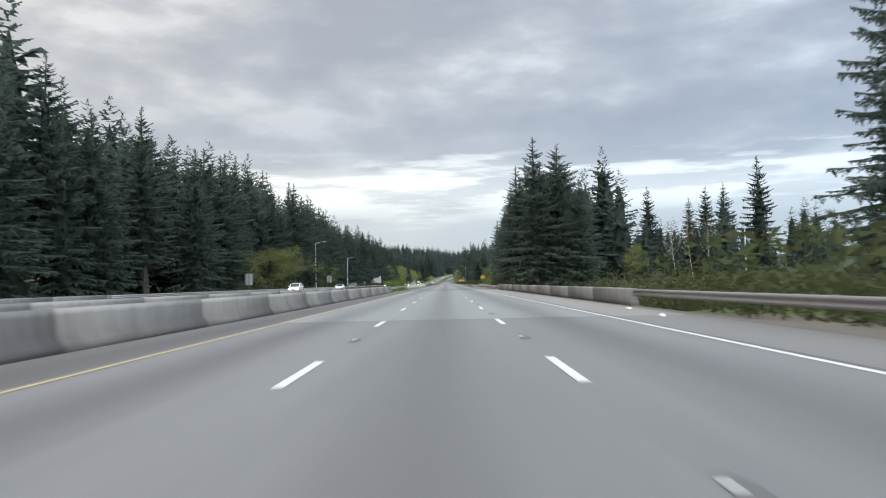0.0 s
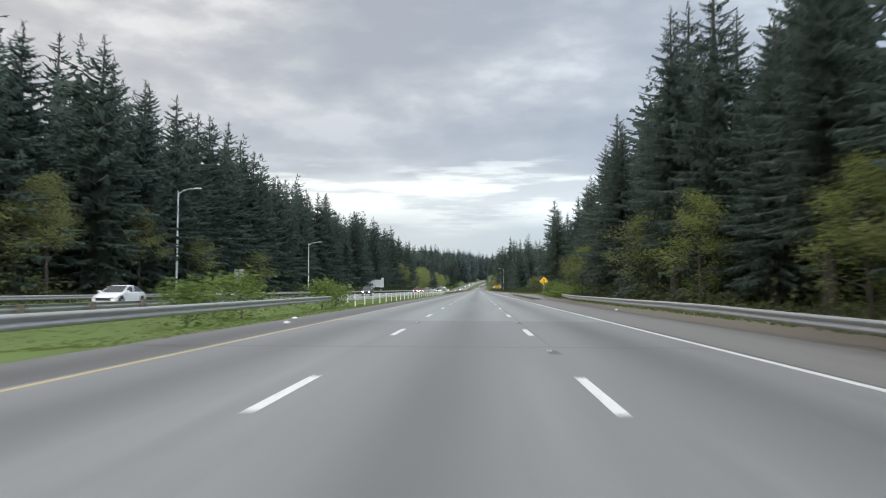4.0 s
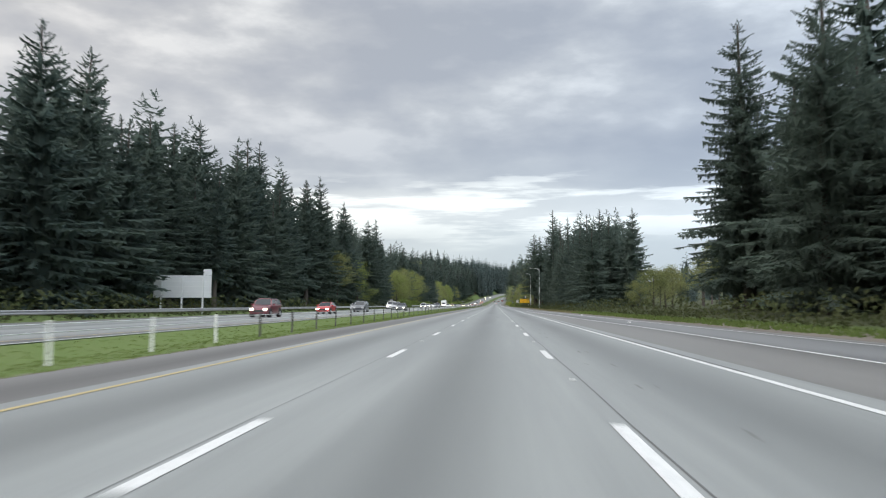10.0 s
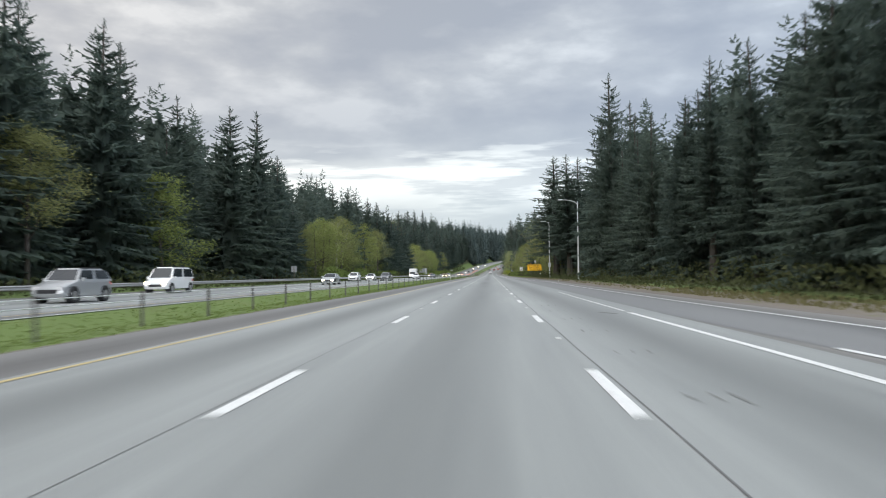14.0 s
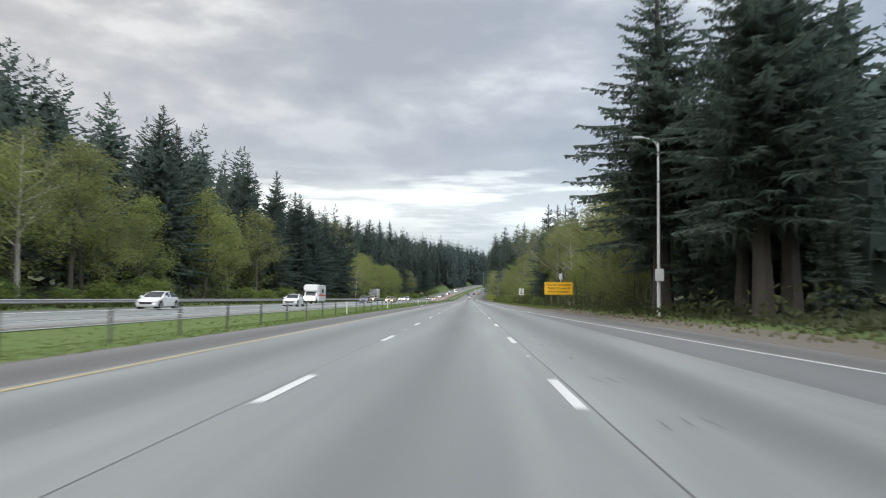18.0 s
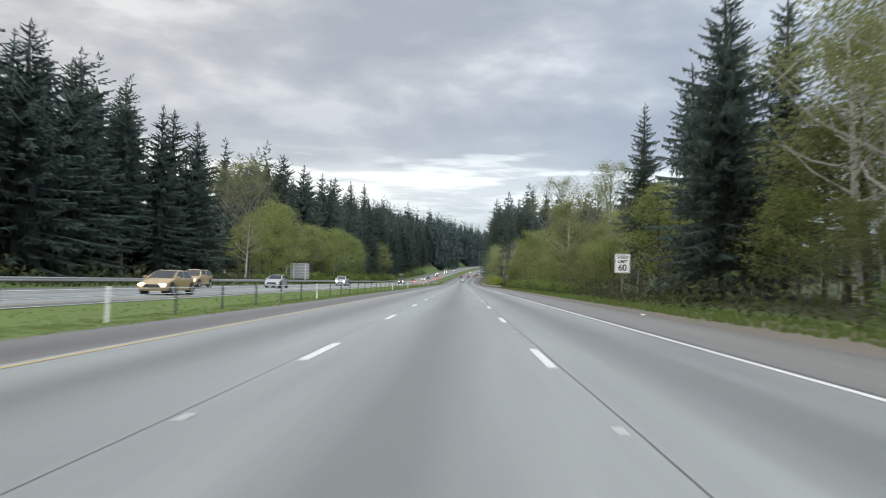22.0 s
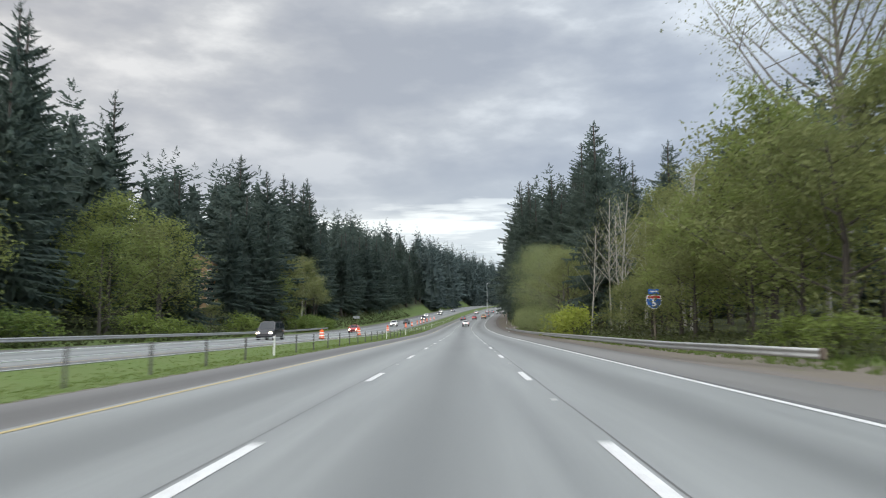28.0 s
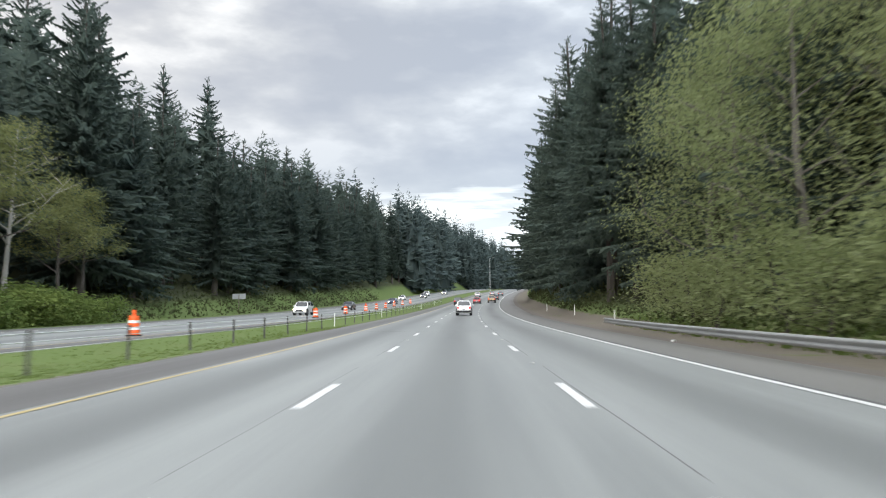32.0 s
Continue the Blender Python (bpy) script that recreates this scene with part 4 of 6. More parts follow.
# single firs whose tops stand out against the sky: across, along, height
MARKED = [(-42.6, 107, 28), (-47, 88, 30), (-50, 128, 26), (-65, 313, 43), (-72, 246, 43), (-77, 292, 46), (-71, 297, 45), (-44, 404, 25.5), (-45.5, 417.5, 29),
          (-46, 446, 32), (-43.5, 464, 26), (-39, 552, 29), (-41, 481, 31), (-41, 507, 27), (-54, 603, 27.5), (-62, 638.5, 33), (-50, 667, 29.5), (-42, 648, 26.5),
          (-68, 718, 38), (-43, 690, 28), (-59, 752, 33.5), (-57, 760, 30), (-53, 780, 28), (-45, 783, 26), (-40, 756, 24), (-40, 766, 23), (-58, 909, 39), (-49, 926, 36), (-46, 883, 32.7), (-47, 872, 27.5),
          (-66, 982, 42), (-50.5, 1012, 35), (-50.6, 1001, 30), (-72, 1083, 46), (-51, 1065, 37), (-42, 1006, 33), (-44, 1047, 36), (-41, 1043, 33), (-69, 1151, 47), (-75, 1141, 47), (-58, 1181, 34), (-54, 1255, 31.5), (-50, 1225, 31),
          (15.4, 124, 25.5), (18.8, 126, 24.0), (12.8, 130, 21.0), (22.6, 125, 18), (11.6, 135, 16), (17, 131, 22), (91, 216, 33), (82, 219, 26), (44, 161, 19.5), (66, 190, 22),
          (74, 200, 20), (57, 175, 18), (38, 381, 36), (28, 387, 32), (18.5, 537, 30), (28.8, 461, 20.3), (18.6, 465.6, 17), (23.7, 474, 22), (24.1, 461, 18.7),
          (18.7, 722, 22.7), (21.5, 728.5, 23.5), (24.5, 725, 24), (20, 751, 21), (27.5, 757, 27), (31, 766, 27), (38, 902, 27), (25.4, 1036, 34), (41, 1037, 40), (39, 1124, 46), (18, 1059, 36.5), (18.2, 944, 27.5), (24.2, 1012, 31.5), (30, 975, 27), (34, 968, 29),
          (25.2, 673, 22.5), (22.5, 655.5, 20), (24, 645, 22), (18.0, 592.5, 27), (20.5, 594.5, 26.5), (16.8, 611, 29.5), (19, 599, 22), (21, 604, 10), (21, 590, 9), (23, 597, 12), (20.5, 616, 11),
          (27, 182, 28), (30, 192, 30), (24, 176, 26), (26, 196, 28), (16.5, 184, 24.5), (18, 178, 25), (19.5, 190, 27), (33, 206, 31), (22, 168, 25), (30, 47, 28), (38, 62, 20), (43, 311, 40), (38.6, 320, 36.5), (28.6, 309, 29), (33, 300, 30), (50, 316, 42), (38, 292, 33), (45, 296, 34), (33, 336, 31), (30, 345, 28), (25.5, 363, 26.5), (30, 327, 29)]
for x, y, h in MARKED:
    form = 5 if 310 < y < 322 and x > 36 else 3 if 590 < y < 612 and x > 0 and h > 20 else None
    fir(x, y, h, form, 1.75 if y == 611 else 1.4 if form == 3 else 1.25 if 120 < y < 136 or (x, y) == (28, 387) else 1.0)

# the forest edge on both sides
random.seed(12)


def clear(x, y, d=3.6):
    return all((x - a) ** 2 + (y - b) ** 2 > d * d for a, b, _ in MARKED)


BEHIND = []


def sightline(x, y):
    """The gap in the left-hand woods through which the house shows."""
    return x < -37 and y < 1002 and abs(y - (884 - 1.98 * x)) < 11.5


BROAD_LEFT = [(588, 642), (658, 690), (800, 905), (926, 950), (1012, 1040)]
BROAD_RIGHT = [(665, 1000)]
y = 10.0
while y < 1300:
    for row, (xa, xb) in enumerate([(-45, -39), (-54, -46)]):
        x = random.uniform(xa, xb)
        yy = y + random.uniform(-2.5, 2.5) + row * 2.5
        leafy = any(a < yy < b for a, b in BROAD_LEFT)
        h = (20.5 if 310 < yy < 400 or 560 < yy < 705 else 23.5) + 0.55 * (abs(x) - 40) + random.gauss(0, 2.6)
        if sightline(x, yy):
            continue
        if (leafy and (row == 0 or 790 < yy < 900)) or 784 < yy < 800:
            continue
        if clear(x, yy):
            if row:
                BEHIND.append((*at(x, yy, ground_z(x, yy) - 0.3), max(14, h)))
            else:
                fir(x, yy, max(14, h), width=random.uniform(0.9, 1.15))
    y += 7.2
RIGHT = [(138, 236, 15.5, 0.86), (360, 398, 29, 0.86), (454, 500, 18, 0.74), (500, 548, 18, 0.8), (556, 572, 21, 1.15), (598, 624, 18.5, 0.9), (990, 1030, 21, 1.3), (1030, 1180, 15.5, 1.45), (940, 985, 32, 0.62)]
for a, b, x0, tall in RIGHT:
    y = a
    while y < b:
        for row in range(2):
            x = x0 + row * 6 + random.uniform(0, 4)
            yy = y + random.uniform(-2, 2) + row * 2
            if clear(x, yy):
                h = max(12, (21 + 0.5 * (x - 15) + random.gauss(0, 2.8)) * tall)
                if row or x0 > 30:
                    BEHIND.append((*at(x, yy, ground_z(x, yy) - 0.3), h))
                else:
                    fir(x, yy, h, random.choice((3, 5, 3, 0)) if x0 == 18.5 else None, width=random.uniform(0.9, 1.2))
        y += 6.2
for a, b in BROAD_LEFT:
    y = a
    while y < b:
        broad(random.uniform(-42, -39) if 800 < y < 840 else random.uniform(-42, -37), y, random.uniform(10, 17), random.choice((0, 1, 2, 1, 3)), 1.15)
        y += random.uniform(4.0, 6.0)
y = 676
while y < 905:
    if not 714 < y < 728 and not 732 < y < 760:
        broad(random.uniform(17.5, 20), y, random.uniform(4.5, 7) if y < 870 else random.uniform(7, 11), random.choice((0, 1, 2, 5)), 1.15)
    if random.random() < 0.8:
        broad(random.uniform(22, 27), y + 2, random.uniform(10, 13.5) if y < 860 else random.uniform(12, 16), random.choice((0, 1, 1, 3, 5)), 1.1)
    if random.random() < 0.4:
        broad(random.uniform(22, 30), y + 1, random.uniform(11, 14), 4)
    y += random.uniform(4.2, 5.8)
for x, y, h, k in [(26.5, 286, 12.5, 0), (29, 291, 13.5, 1), (16, 985, 15, 6), (15.8, 997, 16, 6), (16.5, 1008, 17, 6), (18, 1018, 16, 6), (20, 992, 15, 1), (17, 976, 12, 6), (17.5, 964, 12.5, 1), (19.5, 957, 12, 1), (15.3, 954, 11, 1), (15.5, 961, 12.5, 6), (15.6, 969, 13.5, 1), (20, 641, 12, 6), (18.5, 630, 5, 5), (19, 639, 4.8, 5), (19.2, 646, 4.6, 5), (19.4, 652, 4.6, 5), (19.6, 658, 4.5, 5), (18.5, 634, 7, 5), (20, 645, 6, 5), (21, 652, 6.5, 2), (21.5, 659, 6, 5), (22, 667, 6.5, 5), (22, 640, 12, 6), (23, 668, 10, 1), (20.5, 648, 12.5, 1), (21.5, 655, 13, 6), (22, 663, 11.5, 1), (24, 713, 17, 1), (26, 709, 17, 4), (22.5, 706, 15, 4), (27, 702, 16, 3), (28, 811, 23.5, 7), (24, 799, 18, 7), (18.7, 804.5, 16, 1), (18.5, 738, 10.5, 0), (18.5, 700, 16, 3), (20.5, 694, 17, 3), (17.5, 690, 14, 1), (19.5, 685, 15, 3), (21, 708, 17, 3), (20.5, 668, 14.5, 1), (20.5, 660, 13, 0), (19, 650, 15, 1), (19.8, 642, 16, 0), (20, 634, 15, 1), (46, 466, 13, 1), (19, 799, 13.5, 3), (17.5, 765, 6, 2), (18, 758, 6.5, 2), (20.5, 895, 16.5, 0),
                   (30.5, 905, 33, 7), (28.2, 937, 20, 3), (29, 912, 18, 1), (27, 922, 17, 0), (28, 946, 18, 1), (30, 956, 19, 0), (25, 958, 14, 1), (-61, 881, 32, 7), (-67, 880, 30.5, 7), (-41, 868, 15, 1), (-39, 860, 13, 1),
                   (21, 915, 17, 4), (17.0, 927, 16, 4), (14.4, 930, 13, 4), (17.6, 935, 17, 4), (19.6, 938, 15, 4), (20.5, 941, 17, 4), (27, 935, 15, 1), (29, 918, 16, 1), (21, 932, 13, 3), (23, 924, 14, 3),
                   (28, 908, 14, 0), (-37, 185, 11, 1), (-37.5, 173, 9, 5), (-38, 205, 10, 1), (-37.5, 511, 13, 0), (-38, 486, 14, 1), (-38.5, 1010, 15, 1), (-38, 1003, 11, 0), (-40, 168, 9, 5), (-38, 182, 8, 5), (-39, 222, 8, 5), (-39, 250, 7, 5),
                   (-40, 150, 8, 5), (22, 408, 5.5, 5), (25, 418, 5.5, 1), (28, 428, 6.5, 5), (33, 424, 8, 1), (30, 432, 6, 5), (36, 436, 7, 1), (33, 445, 6, 5), (40, 440, 8, 1), (44, 430, 8, 5), (26, 440, 4.5, 5), (40, 410, 7.5, 1), (15, 228, 7, 2), (12.8, 146, 5.5, 0), (13.2, 141, 5, 5), (13, 137.5, 4.2, 2),
                   (16, 190, 8, 2), (15, 172, 7.5, 0), (46, 150, 12, 4), (50, 152, 14, 4), (55, 156, 13, 4), (35, 139, 6, 2), (-42, 420, 7, 1), (16.5, 899, 6, 5), (17, 904, 9, 0), (19, 907, 11, 0), (16, 909, 5, 5), (17.5, 914, 6.5, 1), (16.5, 920, 5, 5), (18, 925, 5.5, 5), (22, 929, 9, 1), (20.5, 921, 11, 1), (19.5, 945, 6, 5), (18, 949, 7, 1), (24, 940, 10, 1), (-39, 961.5, 4.6, 5)]:
    broad(x, y, h, k, 1.2 if k != 4 else 1.0)
for x, y, h in [(-10.8, 150, 1.6), (-11.2, 158, 2.0), (-11, 176, 1.9), (-11.3, 183, 1.6), (14.9, 266, 2.6), (15.4, 263, 2.0), (14.6, 258, 1.5), (16, 254, 1.7), (17, 247, 1.8), (16.2, 241, 1.6), (17.5, 235, 1.7), 
                 (14, 962, 2.4), (-33.5, 880, 3), (-34, 905, 2.5), (-34.5, 962, 3.0), (-34, 966, 2.6)]:
    shrub(x, y, h, width=1.3)
for x, y, h in [(12.6, 930.5, 3.0), (13.6, 934, 2.7), (13.2, 939, 2.0)]:
    shrub(x, y, h, 3, 1.25)
for x, y, h in [(12.6, 952, 2.6), (13.4, 957, 3.2), (12.8, 967, 3.0), (13.6, 972, 3.8), (12.4, 977, 3.2), (13.2, 983, 4.0), (12.6, 989, 3.4), (13.3, 994, 4.0), (12.5, 1000, 3.2), (13.2, 1006, 3.8), (13.8, 1012, 3.4)]:
    shrub(x, y, h, 4, 1.2)
random.seed(13)
y = 232
while y < 262:
    shrub(random.uniform(11.5, 14), y, random.uniform(0.5, 0.9), width=2.2)
    y += 2.4
y = 1000
while y < 1030:
    shrub(random.uniform(-36, -33), y, random.uniform(2.2, 3.2), width=1.6)
    y += 2.6
y = 690
while y < 880:
    if not 696 < y < 756:
        shrub(random.uniform(13.2, 15.5), y, random.uniform(0.9, 1.9), width=1.5)
    y += random.uniform(3.5, 7)
for a, b in BROAD_LEFT:
    y = a
    while y < b:
        if not 812 < y < 840:
            shrub(random.uniform(-36, -34), y, random.uniform(1.4, 2.8), width=1.4)
        y += 6

# the woods behind, too many to count: one mesh each side of the road and one for the far hills
random.seed(14)
LOW = [conifer_arrays(500 + k, h, r, b, 27, 7, 3, 0.28, 1.0, 0.6, False) for k, (h, r, b) in enumerate([(28, 5.4, 0.08), (28, 4.8, 0.12), (28, 5.6, 0.06), (28, 4.6, 0.22)])]
LOWEST = [conifer_arrays(520 + k, 28, 4.8, 0.05, 18, 6, 2, 0.28, 1.15, 0.62, False) for k in range(4)]


def wood(name, label, places, lib, material):
    """Many simple firs in one mesh: places are (x, y, z, height)."""
    vs, fs, n = [], [], 0
    for i, (x, y, z, h) in enumerate(places):
        v, f = lib[i % len(lib)]
        a = random.uniform(0, 6.28)
        s = h / 28.0
        c, q = math.cos(a) * s * 1.08, math.sin(a) * s * 1.08
        w = np.empty_like(v)
        w[:, 0], w[:, 1], w[:, 2] = v[:, 0] * c - v[:, 1] * q + x, v[:, 0] * q + v[:, 1] * c + y, v[:, 2] * s + z
        vs.append(w)
        fs.append(f + n)
        n += len(v)
    ob = new(name, arrays(name, np.concatenate(vs), np.concatenate(fs), material))
    return tagged(ob, label, "forest", kind="stuff")


def spread(x0, x1, y0, y1, count, hf):
    out = []
    for _ in range(count):
        x, y = random.uniform(x0, x1), random.uniform(y0, y1)
        if sightline(x, y) or (-66 < x < -44 and 990 < y < 1014):
            continue
        bx, by, bz = at(x, y, ground_z(x, y) - 0.3)
        out.append((bx, by, bz, hf(x, y)))
    return out


left_h = lambda x, y: max(14, (20 if 560 < y < 705 else 24) + 0.42 * (abs(x) - 40) * (1 if abs(x) < 80 else 80 / abs(x)) + random.gauss(0, 3.5))
right_h = lambda x, y: max(14, 19 + 0.3 * min(x - 15, 40) + random.gauss(0, 3.5))
wood("woods", "dense dark fir woods beside the oncoming lanes", BEHIND + spread(-85, -55, 20, 780, 190, left_h) + spread(-95, -50, 780, 895, 36, lambda x, y: random.uniform(12, 19)) + spread(-85, -55, 895, 1300, 95, left_h), LOW, DENSE_FIR)
wood("woods", "dense dark fir woods beside the outer lanes",
     spread(24, 40, 150, 236, 22, right_h) + spread(42, 80, 160, 236, 12, lambda x, y: random.uniform(10, 16)) + spread(34, 60, 300, 392, 26, right_h) + spread(23, 33, 468, 545, 24, lambda x, y: min(20 if y < 495 else 25, right_h(x, y)))
     + spread(30, 45, 556, 570, 5, right_h) + spread(27, 45, 604, 640, 16, right_h) + spread(30, 48, 640, 680, 12, right_h) + spread(38, 80, 690, 925, 45, lambda x, y: random.uniform(9, 13)) + spread(36, 70, 930, 960, 12, right_h) + spread(24, 60, 978, 1350, 145, lambda x, y: right_h(x, y) * 1.18)
     + spread(60, 120, 230, 330, 26, lambda x, y: 15) + spread(34, 120, 118, 235, 34, lambda x, y: random.uniform(8, 15)), LOW, DENSE_FIR)
# far trees carry the blue haze of distance in their leaf colour
wood("far_woods", "distant fir woods tinted blue-green for haze round the bend of the road",
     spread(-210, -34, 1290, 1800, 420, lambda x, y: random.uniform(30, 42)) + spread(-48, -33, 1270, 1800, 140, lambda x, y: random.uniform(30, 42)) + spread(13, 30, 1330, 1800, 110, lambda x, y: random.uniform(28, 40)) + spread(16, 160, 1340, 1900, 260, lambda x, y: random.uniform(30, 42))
     + spread(-260, 120, 1850, 2300, 220, lambda x, y: random.uniform(30, 42)) + spread(70, 300, 230, 900, 130, lambda x, y: random.uniform(13, 20)), LOWEST, HAZED_FIR)

# ---- grass and undergrowth ----
rs = np.random.RandomState(5)


def at_arrays(x, y, z):
    b = np.array([bend(v) for v in np.arange(0, 2001)])
    r = np.array([rise(v) for v in np.arange(0, 2001)])
    i = np.clip(y, 0, 2000)
    return np.stack([x + np.interp(i, np.arange(2001), b), y, z + np.interp(i, np.arange(2001), r)], -1)


def tufts(name, label, x, y, z, height, material, blades=3):
    """Tufts of grass blades, one slim triangle each."""
    n = len(x)
    vs = []
    for b in range(blades):
        a = rs.uniform(0, 6.28, n)
        h = height * rs.uniform(0.5, 1.4, n)
        w = 0.035 + 0.05 * rs.rand(n)
        root = at_arrays(x + rs.uniform(-0.12, 0.12, n), y + rs.uniform(-0.12, 0.12, n), z - 0.02)
        side = np.stack([np.cos(a) * w, np.sin(a) * w, np.zeros(n)], -1)
        tip = root + np.stack([rs.uniform(-0.4, 0.4, n) * h, rs.uniform(-0.4, 0.4, n) * h, h], -1)
        vs.append(np.stack([root - side, root + side, tip], 1).reshape(-1, 3))
    v = np.concatenate(vs)
    return tagged(new(name, arrays(name, v, np.arange(len(v)).reshape(-1, 3), material)), label, "grass", kind="stuff")


def ground_zs(x, y):
    return np.array([ground_z(float(a), float(b)) for a, b in zip(x, y)])


n = 42000
gx, gy = -13.4 + 5.9 * rs.rand(n) ** 0.9, 138 + 880 * rs.rand(n)
tufts("grass", "bright green mown grass in the freeway median", gx, gy, ground_zs(gx, gy), 0.05, GRASS)
n = 20000
gy = 140 + 880 * rs.rand(n)
gy = gy[~((gy > 480) & (gy < 648) & (rs.rand(n) < 0.85))]
gx = np.array([lerp(PAVED, v) for v in gy]) + np.where((gy > 862) | (gy < 226), 2.8, 1.9) + 3.2 * rs.rand(len(gy))
n = 900
hy = 214 + 88 * rs.rand(n)
hx = np.interp(hy, [a for a, _ in GORE_IN], [b for _, b in GORE_IN])
hx = hx + (np.interp(hy, [a for a, _ in GORE_OUT], [b for _, b in GORE_OUT]) - hx) * rs.rand(n)
tufts("grass", "dry tufts of grass in the gore", hx, hy, 0.02 * np.ones(n), 0.09, DRY_GRASS)
dry = (gy > 425) & (gy < 650)
tufts("grass", "dry tufts of grass on the dirt verge", gx[dry], gy[dry], ground_zs(gx[dry], gy[dry]), 0.16, DRY_GRASS)
gx, gy = gx[~dry], gy[~dry]
tufts("grass", "rough green grass along the outer verge", gx, gy, ground_zs(gx, gy), 0.2, GRASS)


def thicket(name, label, x, y, z, height, size, material):
    n = len(x)
    p = at_arrays(x, y, z + height * rs.rand(n) ** 1.4)
    a, b = rs.normal(size=(n, 3)), rs.normal(size=(n, 3))
    a /= np.linalg.norm(a, axis=1)[:, None]
    b = np.cross(a, b)
    b /= np.linalg.norm(b, axis=1)[:, None]
    s = (size * rs.uniform(0.6, 1.5, n))[:, None]
    v = np.stack([p - a * s, p + b * s * 0.85, p + a * s], 1).reshape(-1, 3)
    return tagged(new(name, arrays(name, v, np.arange(len(v)).reshape(-1, 3), material)), label, "undergrowth", kind="stuff")


n = 34000
gx, gy = -33.5 - 8 * rs.rand(n) ** 1.5, 20 + 1180 * rs.rand(n)
lump = np.where(np.abs(gy - 822) < 15, 0.12, 0.5 + 0.5 * np.sin(gy * 0.31 + np.sin(gy * 0.11) * 3))
thicket("undergrowth", "brown-green scrub at the foot of the woods", gx, gy, ground_zs(gx, gy), 0.5 + 1.9 * lump, 0.24, UNDER)
n = 36000
gy = 140 + 1040 * rs.rand(n)
gx = np.array([lerp(PAVED, v) for v in gy]) + 4.2 + 6 * rs.rand(n) ** 1.4
lump = 0.5 + 0.5 * np.sin(gy * 0.37 + np.sin(gy * 0.13) * 3)
thicket("undergrowth", "brown-green scrub at the foot of the woods", gx, gy, ground_zs(gx, gy), 0.4 + 1.6 * lump, 0.17, UNDER)
n = 13000
gx, gy = 10.5 + 40 * rs.rand(n) ** 1.3, -5 + 140 * rs.rand(n)
thicket("undergrowth", "scrub on the slope below the bridge", gx, gy, ground_zs(gx, gy), 3.0 * np.ones(n), 0.3, UNDER)
n = 4000
gx, gy = 10.0 + 3.5 * rs.rand(n), -10 + 55 * rs.rand(n)
thicket("undergrowth", "brown scrub behind the guard rail", gx, gy, ground_zs(gx, gy), 1.3 * np.ones(n), 0.16, UNDER)
n = 9000
gx, gy = -36.5 + 4 * rs.rand(n), 1000 + 34 * rs.rand(n)
thicket("bramble_bank", "thick green bramble bank by the oncoming lanes", gx, gy, ground_zs(gx, gy), 2.3 * np.ones(n), 0.2, BUSH)


# ---- signs ----
def plate_mesh(bm, outline, y0, y1):
    """A flat plate with the outline (x, z), from y0 to y1."""
    a = [bm.verts.new((x, y0, z)) for x, z in outline]
    b = [bm.verts.new((x, y1, z)) for x, z in outline]
    bm.faces.new(a)
    bm.faces.new(b[::-1])
    for i in range(len(a)):
        j = (i + 1) % len(a)
        bm.faces.new((a[i], b[i], b[j], a[j]))
    bmesh.ops.recalc_face_normals(bm, faces=bm.faces)
    return bm


def rounded(w, h, r, cz=0.0):
    pts = []
    for cx, cy, a0 in ((w / 2 - r, h / 2 - r, 0), (-w / 2 + r, h / 2 - r, 90), (-w / 2 + r, -h / 2 + r, 180), (w / 2 - r, -h / 2 + r, 270)):
        for k in range(4):
            a = radians(a0 + 30 * k)
            pts.append((cx + r * math.cos(a), cz + cy + r * math.sin(a)))
    return pts


def words(text, size, x, z, y, material, parent, name="lettering", weight=0.0):
    """Raised lettering that faces the oncoming driver."""
    c = bpy.data.curves.new("text", "FONT")
    c.body, c.size, c.align_x, c.align_y, c.extrude, c.offset = text, size, "CENTER", "CENTER", 0.004, weight
    ob = new("text", c)
    me = bpy.data.meshes.new_from_object(ob.evaluated_get(bpy.context.evaluated_depsgraph_get()))
    bpy.data.objects.remove(ob)
    bpy.data.curves.remove(c)
    bm = bmesh.new()
    bm.from_mesh(me)
    bmesh.ops.remove_doubles(bm, verts=bm.verts, dist=1e-5)
    left = set(bm.faces)
    while left:
        stack, group = [left.pop()], []
        while stack:
            f = stack.pop()
            group.append(f)
            for e in f.edges:
                for g in e.link_faces:
                    if g in left:
                        left.discard(g)
                        stack.append(g)
        one, seen = bmesh.new(), {}
        for f in group:
            for v in f.verts:
                if v not in seen:
                    seen[v] = one.verts.new(v.co)
            one.faces.new([seen[v] for v in f.verts])
        ob = part("letter", one, material, parent)
        ob.matrix_basis = pose(x, y, z, 90, 0, 0)
    bm.free()


def sign_thing(name, label, x, y, turn=0):
    return thing(name, label, "road sign", m=pose(*at(x, y, ground_z(x, y)), 0, 0, turn))


def post_part(t, x, top, w=0.05, material=WOOD, y=0.06):
    return part("post", boxed(x - w, x + w, y - w * 0.7, y + w * 0.7, -0.6, top, bevel=0.008), material, t)


